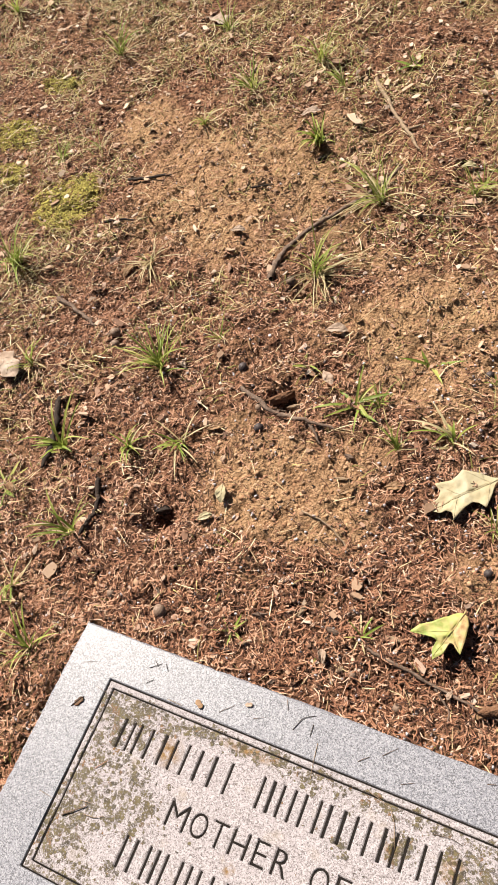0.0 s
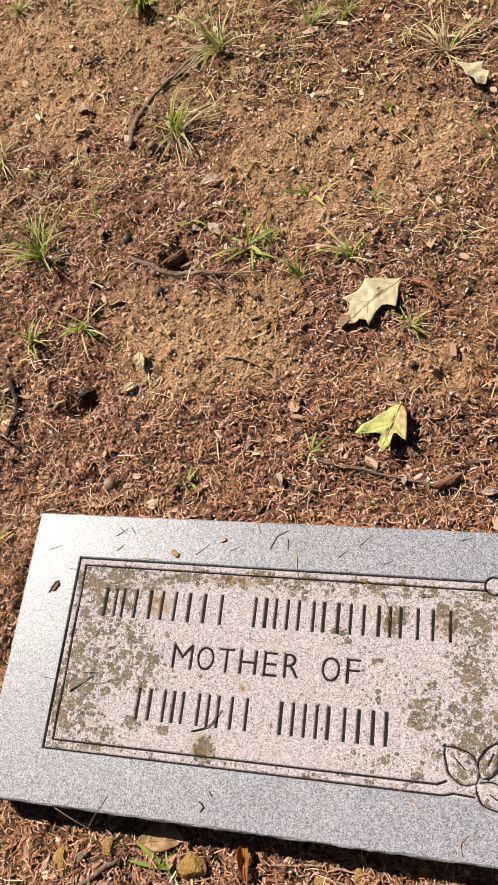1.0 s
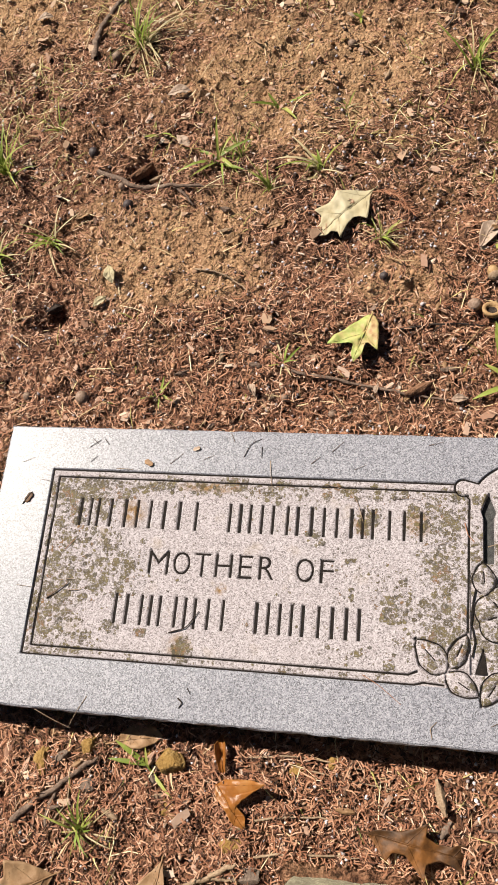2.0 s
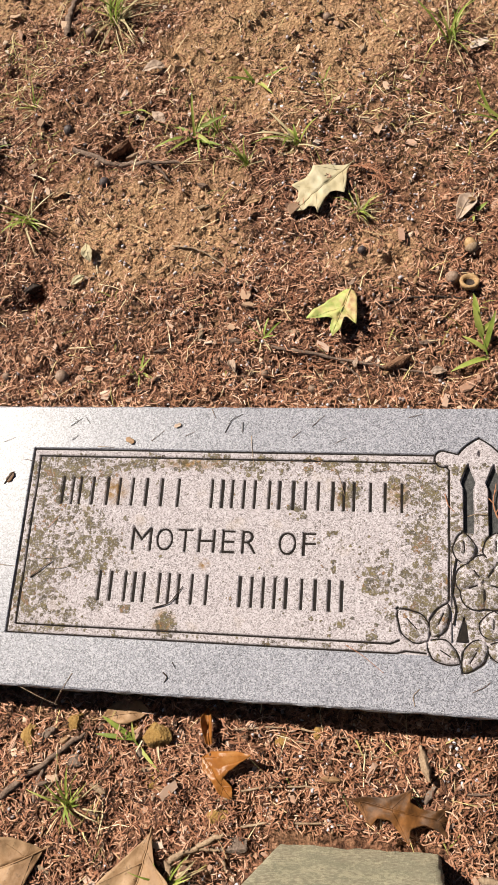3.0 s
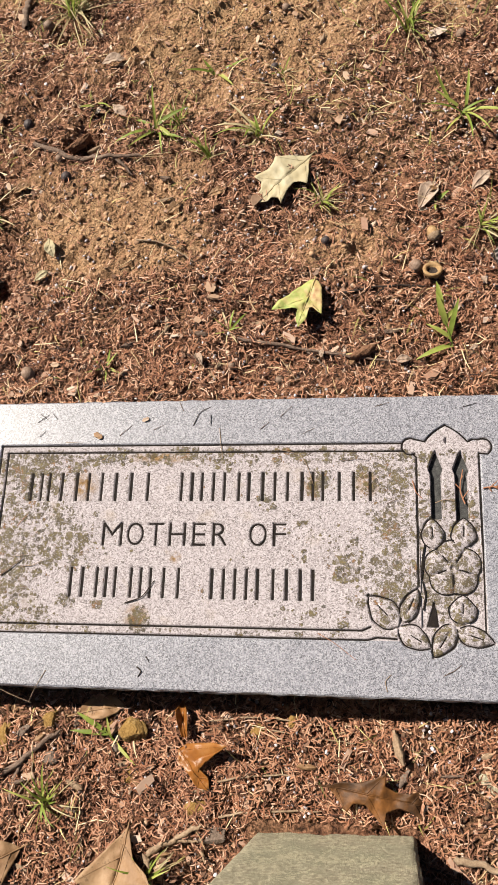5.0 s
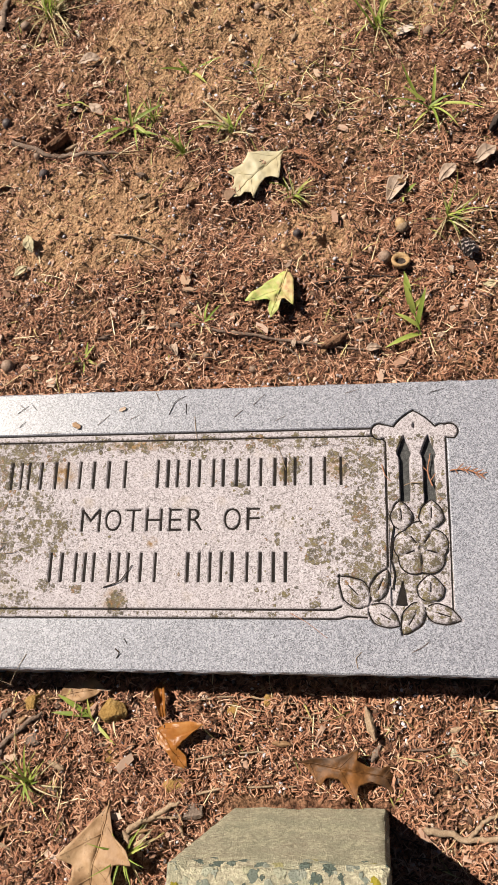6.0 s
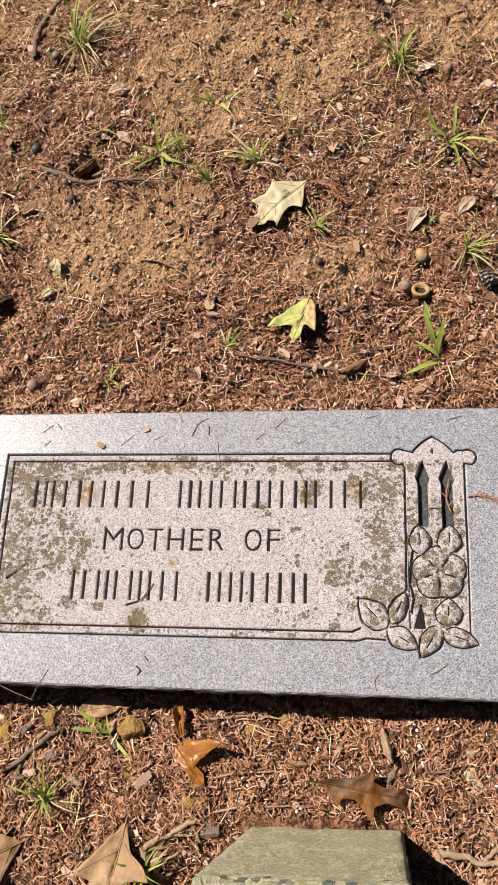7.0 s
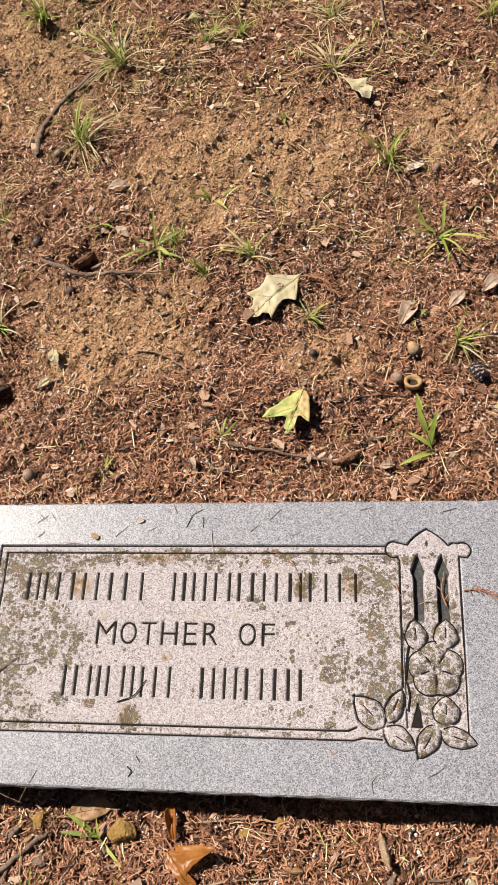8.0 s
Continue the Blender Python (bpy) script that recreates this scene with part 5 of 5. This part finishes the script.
for nx_, ny_, nr_, nm_, label in (
        (0.034, 0.538, 0.0075, NUT, "round grey-brown nut beside a grass tuft"), (0.086, 0.298, 0.0072, DARK_NUT, "dark blue-black withered berry"), (0.069, 0.041, 0.0088, NUT, "round speckled brown nut near the marker"),
        (0.497, 0.155, 0.0085, NUT, "brown nut half sunk in soil"), (0.334, 0.448, 0.0062, DARK_NUT, "dark nut lying in a hollow"), (0.347, 0.537, 0.0062, NUT, "dark brown nut"),
        (0.023, 0.386, 0.0075, DARK_NUT, "dark round nut among straw"), (-0.192, 0.401, 0.0082, NUT, "grey-brown nut"), (-0.184, 0.384, 0.0075, NUT, "grey-brown nut"),
        (0.558, 0.470, 0.0065, NUT, "small tan nut beside grass"), (0.072, 0.328, 0.0052, NUT, "small tan nut under a twig"), (0.003, 0.041, 0.0058, NUT, "small brown nut"),
        (0.400, 0.192, 0.0058, DARK_NUT, "small dark nut"), (0.30, 0.045, 0.005, NUT, "small tan nut near the marker"), (0.352, 0.03, 0.0055, NUT, "small grey nut near the marker")):
    nut(nx_, ny_, nr_, nm_, label)


def acorn_cup(x, y):
    ob = thing("acorn_cup", x, y, float(ground_z(x, y)) + 0.001, "empty light brown acorn cup lying open upwards", "acorn cup", 20, "", -14, 8)
    part("cup", lathe("cup", [(0.0005, 0.0), (0.006, 0.001), (0.0098, 0.0045), (0.0106, 0.0080), (0.0100, 0.0096), (0.0080, 0.0098), (0.0062, 0.0082), (0.0055, 0.006), (0.0040, 0.0042), (0.0002, 0.004)], ACORN, 24, 4, 0.05), ob)
    part("hollow_lining", lathe("lining", [(0.0054, 0.0062), (0.004, 0.0048), (0.0002, 0.0045)], DARK_BARK, 20), ob)


acorn_cup(0.514, 0.145)


def acorn(x, y):
    ob = thing("acorn", x, y, float(ground_z(x, y)) + 0.006, "pale tan acorn with scaly cap, lying on its side", "acorn", 200, "", 82, 10)
    k = np.linspace(0.25, math.pi, 12)
    part("shell", lathe("shell", [(0.0062 * math.sin(t), -0.0085 * math.cos(t)) for t in k], ACORN, 18), ob)
    cap = part("cap", lathe("cap", [(0.0002, -0.0095), (0.004, -0.009), (0.0066, -0.0055), (0.0072, -0.0018), (0.0063, -0.0012)], PALE_WOOD, 22, 3, 0.14), ob)
    part("stalk", tube_mesh([(0, 0, -0.009), (0, 0.0005, -0.0115), (0.001, 0.001, -0.0135)], [0.0012, 0.0009, 0.0010], BARK, 7), cap)


acorn(0.516, 0.192)


CONE_GREY = plain_material("weathered_cone", [(0.3, (0.13, 0.105, 0.095)), (0.5, (0.27, 0.225, 0.205)), (0.75, (0.42, 0.37, 0.345))], 140, 0.8, 0.001)


def pine_cone(x, y):
    ob = thing("pine_cone", x, y, float(ground_z(x, y)) + 0.009, "small weathered grey-brown cone with open scales", "cone", 35, "", 75, 0)
    ob.matrix_world = ob.matrix_world @ Matrix.Scale(0.7, 4)
    part("core", lathe("core", [(0.0005, -0.016), (0.0065, -0.012), (0.0088, 0.0), (0.0055, 0.011), (0.0005, 0.016)], CONE_GREY, 10), ob)
    base = None
    for k in range(44):
        a, h = k * 2.39996, -0.014 + 0.029 * k / 43
        r = 0.0062 * math.sqrt(max(0.05, 1 - (h / 0.0175) ** 2))
        if base is None:
            u, v = np.meshgrid(np.linspace(0, 1, 5), np.linspace(-1, 1, 5), indexing="ij")
            w = 0.0040 * (0.6 + 0.7 * u - 0.5 * u ** 4)
            base = array_mesh("scale", np.stack([0.0068 * u, v * w, 0.0028 * u ** 2 - 0.0012 * v ** 2], -1).reshape(-1, 3), grid_faces(5, 5), CONE_GREY, True)
        s = part("scale", base, ob)
        s.matrix_local = Matrix.Translation((r * math.cos(a), r * math.sin(a), h)) @ Matrix.Rotation(a, 4, "Z") @ Matrix.Rotation(radians(-12 - 500 * h), 4, "Y")


pine_cone(0.586, 0.160)


def rock(x, y, r, material, label, squash=0.6, turn=0.0, stretch=1.2, name="rock", category="rock", sink=0.15):
    r = r * 0.82
    bm = bmesh.new()
    bmesh.ops.create_icosphere(bm, subdivisions=4, radius=1)
    for v in bm.verts:
        d = v.co.normalized()
        p = d + Vector((x, y, r)) * 40
        k = 1 + 0.30 * noise.noise(p * 1.1) + 0.12 * noise.noise(p * 3.1) + 0.05 * noise.noise(p * 8)
        q = d * k
        for axis in (Vector((0.7, 0.5, 0.5)), Vector((-0.6, 0.6, 0.5)), Vector((0.1, -0.9, 0.4)), Vector((-0.2, 0.1, 1.0))):
            ax = axis.normalized()
            over = q.dot(ax) - 0.72
            if over > 0:
                q = q - ax * over * 0.85
        v.co = Vector((q.x * r * stretch, q.y * r / stretch * 1.1, q.z * r * squash))
    me = bpy.data.meshes.new(name)
    bm.to_mesh(me)
    bm.free()
    me.materials.append(material)
    ob = new(name, me)
    ob.matrix_world = pose(x, y, float(ground_z(x, y)) + r * squash * (0.6 - sink), 0, 0, turn)
    tagged(ob, label if len(label.split()) > 3 else label + " among dry needles", category, "loose stones" if category == "rock" else "")


for args in ((0.128, -0.323, 0.0105, OCHRE, "small ochre stone block by the marker", 0.8, 80, 1.15), (0.083, -0.341, 0.0135, OCHRE, "elongated ochre stone", 0.7, 95, 1.35), (0.213, -0.329, 0.0150, OCHRE, "angular ochre stone", 0.75, 10, 1.1),
             (0.211, -0.368, 0.0125, OCHRE, "flat ochre stone half sunk in needles", 0.3, 30, 1.0), (0.337, -0.325, 0.0092, OCHRE, "small ochre pebble", 0.7, 10, 1.1), (0.372, -0.315, 0.0070, OCHRE, "tiny ochre pebble", 0.7, 40, 1.1),
             (0.281, -0.395, 0.0110, OCHRE, "low ochre stone half sunk in needles", 0.35, 20, 1.25), (0.297, -0.419, 0.0125, GREY_ROCK, "flat grey weathered chip of wood or stone", 0.35, 5, 1.45), (0.134, -0.359, 0.0090, GREY_ROCK, "small grey-brown stone", 0.6, 0, 1.3),
             (0.102, -0.337, 0.0085, GREY_ROCK, "small pinkish brown stone", 0.6, 50, 1.4), (0.190, -0.322, 0.006, OCHRE, "tiny ochre pebble", 0.7, 70, 1.1), (0.196, -0.347, 0.007, GREY_ROCK, "small tan pebble under a green blade", 0.7, 0, 1.1)):
    rock(*args)
rock(0.004, 0.166, 0.011, DARK_BARK, "dark rotten clod of wood in a hollow", 0.7, 20, 1.3, "rotten_clod", "wood", 0.3)
rock(-0.026, 0.815, 0.012, DARK_BARK, "dark rotten clod under a grass tuft", 0.7, 20, 1.3, "rotten_clod", "wood", 0.3)
rock(0.272, 0.247, 0.007, CLOD, "reddish clod of soil", 0.7, 20, 1.2, "soil_clod", "soil", 0.2)
rock(0.240, 0.243, 0.006, CLOD, "reddish clod of soil", 0.7, 70, 1.2, "soil_clod", "soil", 0.2)


def bark_piece(x, y, length, width, turn, label, material=DARK_BARK, arch=0.5, lift=0.002):
    """A curved shard of bark, thick and ragged."""
    u, v = np.meshgrid(np.linspace(0, 1, 18), np.linspace(-1, 1, 9), indexing="ij")
    rag = 1 + 0.35 * (value_noise(u * 0.05 + x, v * 0.0 + y, 0.006, 61) - 0.5)
    w = width / 2 * rag * np.clip(np.sin(np.pi * (0.03 + 0.92 * u)) ** 0.7, 0.08, 1)
    z = arch * width * (1 - v ** 2) + 0.0015 * value_noise(u * length, v * width, 0.004, 62)
    me = array_mesh("bark", np.stack([(u - 0.5) * length, v * w, z], -1).reshape(-1, 3), grid_faces(18, 9), material, False)
    ob = new("bark_piece", me)
    ob.matrix_world = pose(x, y, float(ground_z(x, y)) + lift, 6, 4, turn)
    m = ob.modifiers.new("thickness", "SOLIDIFY")
    m.thickness = 0.0016
    tagged(ob, label if len(label.split()) > 3 else label + " on the soil", "bark", "pieces of bark")


bark_piece(0.440, 0.058, 0.032, 0.011, 30, "curled brown shard of bark across a twig", CLOD, 0.4, 0.006)
bark_piece(0.088, 0.358, 0.044, 0.016, 42, "brown curled bark shard over a hollow", CLOD, 0.5, 0.010)
bark_piece(0.112, 0.352, 0.026, 0.009, 30, "pale bark shard beside a hollow", PALE_WOOD, 0.4, 0.004)
bark_piece(0.47, -0.335, 0.032, 0.010, 105, "pale frayed grass bundle", PALE_WOOD, 0.6)
bark_piece(0.18, 0.075, 0.018, 0.005, 20, "thin brown bark chip", BARK, 0.4)
bark_piece(0.155, 0.028, 0.024, 0.005, 5, "thin brown bark chip", BARK, 0.4)
bark_piece(0.225, 0.095, 0.018, 0.006, 80, "pinkish bark chip", PALE_WOOD, 0.3)
bark_piece(0.63, 0.33, 0.03, 0.012, 60, "dark bark shard", DARK_BARK, 0.6)
bark_piece(0.475, -0.362, 0.018, 0.008, 60, "grey bark chip", GREY_ROCK, 0.4)


for k in range(52):
    rng = np.random.RandomState(900 + k)
    if k < 26:
        px_, py_ = rng.uniform(0.05, 0.60), rng.uniform(-0.49, -0.315)
        if 0.31 < px_ < 0.50 and py_ < -0.39:
            continue
    else:
        px_, py_ = rng.uniform(-0.15, 0.60), rng.uniform(0.02, 0.55)
    if (0.33 < px_ < 0.42 and 0.08 < py_ < 0.32) or (0.39 < px_ < 0.50 and py_ < -0.33):
        continue
    bark_piece(px_, py_, rng.uniform(0.009, 0.021), rng.uniform(0.003, 0.007), rng.uniform(0, 360), "small splinter of dry bark among needles", (PALE_WOOD, BARK, LEAF_TAN, PALE_WOOD)[k % 4], rng.uniform(0.2, 0.5), 0.003)
for px_, py_, r_ in ((0.548, -0.360, 0.007), (0.566, -0.357, 0.006), (0.556, -0.368, 0.005)):
    rock(px_, py_, r_, OLD_STONE, "small grey-green lichen-crusted pebble among needles", 0.6, px_ * 900, 1.2)


# ---- sprigs of brown needles, and bits lying on the marker ----
def sprig(x, y, z, turn, size, label, material=RED_NEEDLES, count=26):
    ob = thing("needle_sprig", x, y, z, label, "sprig", turn, "needle sprigs")
    rng = np.random.RandomState(int(abs(x) * 5000 + abs(y) * 700))
    p = np.column_stack([np.linspace(0, size, 9), 0.08 * size * np.sin(np.linspace(0, 4, 9)), np.full(9, 0.0012)])
    part("stalk", tube_mesh(p, np.linspace(0.0008, 0.0004, 9), material, 6), ob)
    for k in range(count):
        t = 0.15 + 0.85 * k / count
        s = 1 if k % 2 else -1
        a = s * radians(rng.uniform(25, 55))
        q = np.array([size * t, 0.08 * size * math.sin(4 * t), 0.0012])
        ln = size * rng.uniform(0.12, 0.32)
        e = q + np.array([math.cos(a) * ln, math.sin(a) * ln, rng.uniform(-0.0004, 0.003)])
        part("needle", tube_mesh([q, (q + e) / 2 + (0, 0, 0.0006), e], [0.0006, 0.0006, 0.0003], material, 5), ob)


sprig(0.383, 0.302, float(ground_z(0.39, 0.3)) + 0.008, -12, 0.036, "rust-red dry needle sprig on the soil beside a pale leaf")
sprig(0.403, 0.293, float(ground_z(0.405, 0.293)) + 0.008, -32, 0.036, "rust-red dry needle sprig on the soil")
sprig(0.553, -0.098, 0.0006, -6, 0.032, "thin rust-brown needle sprig lying on the granite", RED_NEEDLES, 12)
sprig(0.536, -0.112, -0.004, 95, 0.034, "rust-brown needle sprig in the carved opening", RED_NEEDLES, 3)


def bit(points, r, material, label, z=0.0):
    x0, y0 = points[0]
    p = np.array(points)
    s = np.linspace(0, len(p) - 1, 6 * (len(p) - 1) + 1)
    q = np.column_stack([np.interp(s, np.arange(len(p)), p[:, 0]), np.interp(s, np.arange(len(p)), p[:, 1])])
    for _ in range(2):
        q[1:-1] = (q[:-2] + 2 * q[1:-1] + q[2:]) / 4
    r = r * 0.6
    h = z + r * 0.8 + 0.0006 * np.sin(np.linspace(0, math.pi, len(q)))
    me = tube_mesh(np.column_stack([q[:, 0] - x0, q[:, 1] - y0, h]), r * np.linspace(1.0, 0.6, len(q)), material, 6)
    ob = new("dry_needle", me)
    ob.location = (x0, y0, 0)
    tagged(ob, label, "needle", "bits lying on the granite")


for pts, r, mat_, label in (
        ([(0.266, -0.030), (0.272, -0.015), (0.284, -0.009)], 0.0007, DARK_BARK, "dark curved stalk lying on the granite"),
        ([(0.294, -0.033), (0.296, -0.050), (0.299, -0.066)], 0.0006, PALE_WOOD, "pale straw lying across the engraved line"),
        ([(0.188, -0.040), (0.201, -0.028)], 0.0005, BARK, "thin dark needle on the granite"), ([(0.224, -0.034), (0.234, -0.029)], 0.0005, BARK, "thin dark needle on the granite"),
        ([(0.336, -0.035), (0.345, -0.027)], 0.0006, BARK, "thin dark needle on the granite"), ([(0.356, -0.022), (0.368, -0.010)], 0.0005, BARK, "thin brown needle on the granite"),
        ([(0.284, -0.018), (0.2845, -0.030)], 0.0007, DARK_BARK, "short dark stalk on the granite"), ([(0.096, -0.024), (0.108, -0.015)], 0.0006, DARK_BARK, "short dark needle on the granite"),
        ([(0.098, -0.014), (0.107, -0.021)], 0.0006, DARK_BARK, "short dark needle on the granite"), ([(0.112, -0.014), (0.118, -0.021)], 0.0006, DARK_BARK, "short dark needle on the granite"),
        ([(0.100, -0.040), (0.106, -0.034)], 0.0006, DARK_BARK, "short dark needle on the granite"), ([(0.250, -0.004), (0.255, -0.014)], 0.0006, BARK, "thin needle at the granite edge"),
        ([(0.452, -0.012), (0.466, -0.008)], 0.0005, BARK, "thin dark needle on the granite"), ([(0.538, -0.014), (0.552, -0.010)], 0.0006, DARK_BARK, "short dark needle on the granite"),
        ([(0.380, -0.040), (0.392, -0.034)], 0.0004, BARK, "thin needle on the granite"),
        ([(0.209, -0.2125), (0.226, -0.207), (0.237, -0.190)], 0.0011, DARK_BARK, "dark curved stalk lying over the inscription"),
        ([(0.077, -0.187), (0.087, -0.179), (0.098, -0.170)], 0.0013, BARK, "short brown stick lying on the panel"), ([(0.088, -0.168), (0.102, -0.166)], 0.0006, PALE_WOOD, "pale straw on the panel"),
        ([(0.098, -0.178), (0.110, -0.177), (0.119, -0.172)], 0.0007, PALE_WOOD, "pale curved straw on the panel"), ([(0.088, -0.136), (0.098, -0.124)], 0.0007, RED_NEEDLES, "orange-brown needle on the panel"),
        ([(0.462, -0.113), (0.478, -0.106)], 0.0006, BARK, "thin dark needle on the panel"), ([(0.420, -0.069), (0.436, -0.067), (0.446, -0.069)], 0.0005, BARK, "thin curved needle on the panel"),
        ([(0.487, -0.090), (0.490, -0.102), (0.496, -0.108)], 0.0010, RED_NEEDLES, "rust-brown needle on the panel"), ([(0.377, -0.062), (0.385, -0.074), (0.391, -0.094)], 0.0006, PALE_WOOD, "pale straw across the inscription"),
        ([(0.352, -0.056), (0.366, -0.059), (0.376, -0.063)], 0.0005, PALE_WOOD, "pale straw on the panel"), ([(0.397, -0.237), (0.412, -0.245), (0.432, -0.260)], 0.0006, RED_NEEDLES, "thin rust needle on the lower border"),
        ([(0.508, -0.112), (0.516, -0.109), (0.526, -0.110)], 0.0008, PALE_WOOD, "pale curved stalk in the carving"), ([(0.510, -0.272), (0.520, -0.267), (0.526, -0.262)], 0.0005, BARK, "thin brown needle on the granite"),
        ([(0.460, -0.287), (0.458, -0.278), (0.464, -0.272)], 0.0006, PALE_WOOD, "curled thin stalk on the granite"), ([(0.234, -0.262), (0.238, -0.268)], 0.0006, DARK_BARK, "tiny dark speck of stalk on the granite"),
        ([(0.226, -0.272), (0.231, -0.276), (0.228, -0.281)], 0.0011, DARK_BARK, "dark crumb on the granite"), ([(0.031, -0.090), (0.036, -0.082), (0.040, -0.076)], 0.0011, DARK_BARK, "dark crumpled leaf scrap on the granite"),
        ([(0.130, -0.0468), (0.148, -0.0475)], 0.0005, PALE_WOOD, "thin pale straw on the granite"), ([(0.048, -0.062), (0.062, -0.064)], 0.0004, BARK, "thin needle at the panel corner"),
        ([(0.022, -0.043), (0.036, -0.037)], 0.0004, BARK, "thin needle on the granite"), ([(0.042, -0.176), (0.060, -0.177)], 0.0004, PALE_WOOD, "thin pale straw on the granite"),
        ([(0.085, -0.294), (0.106, -0.302), (0.125, -0.308)], 0.0005, PALE_WOOD, "pale straw hanging over the front edge"), ([(0.136, -0.278), (0.128, -0.293), (0.122, -0.308)], 0.0005, PALE_WOOD, "pale straw hanging over the front edge")):
    bit(pts, r, mat_, label)
for lx, ly, turn, size, mat_ in ((0.160, -0.037, -30, 0.011, LEAF_TAN), (0.211, -0.024, 20, 0.008, LEAF_PINK), (0.599, -0.125, 10, 0.011, LEAF_TAN), (0.034, -0.088, 60, 0.012, LEAF_BROWN)):
    u, v = np.meshgrid(np.linspace(0, 1, 9), np.linspace(-1, 1, 5), indexing="ij")
    w = size * 0.3 * np.sin(np.pi * (0.05 + 0.9 * u)) * (1 + 0.3 * np.sin(9 * u))
    scrap = new("leaf_scrap", array_mesh("leaf_scrap", np.stack([u * size, v * w, 0.0004 + 0.0012 * v ** 2 * u], -1).reshape(-1, 3), grid_faces(9, 5), mat_, True))
    scrap.matrix_world = pose(lx, ly, 0.0006, 0, 0, turn)
    scrap.modifiers.new("thickness", "SOLIDIFY").thickness = 0.0003
    tagged(scrap, "small dry leaf scrap lying on the granite border", "leaf", "bits lying on the granite")
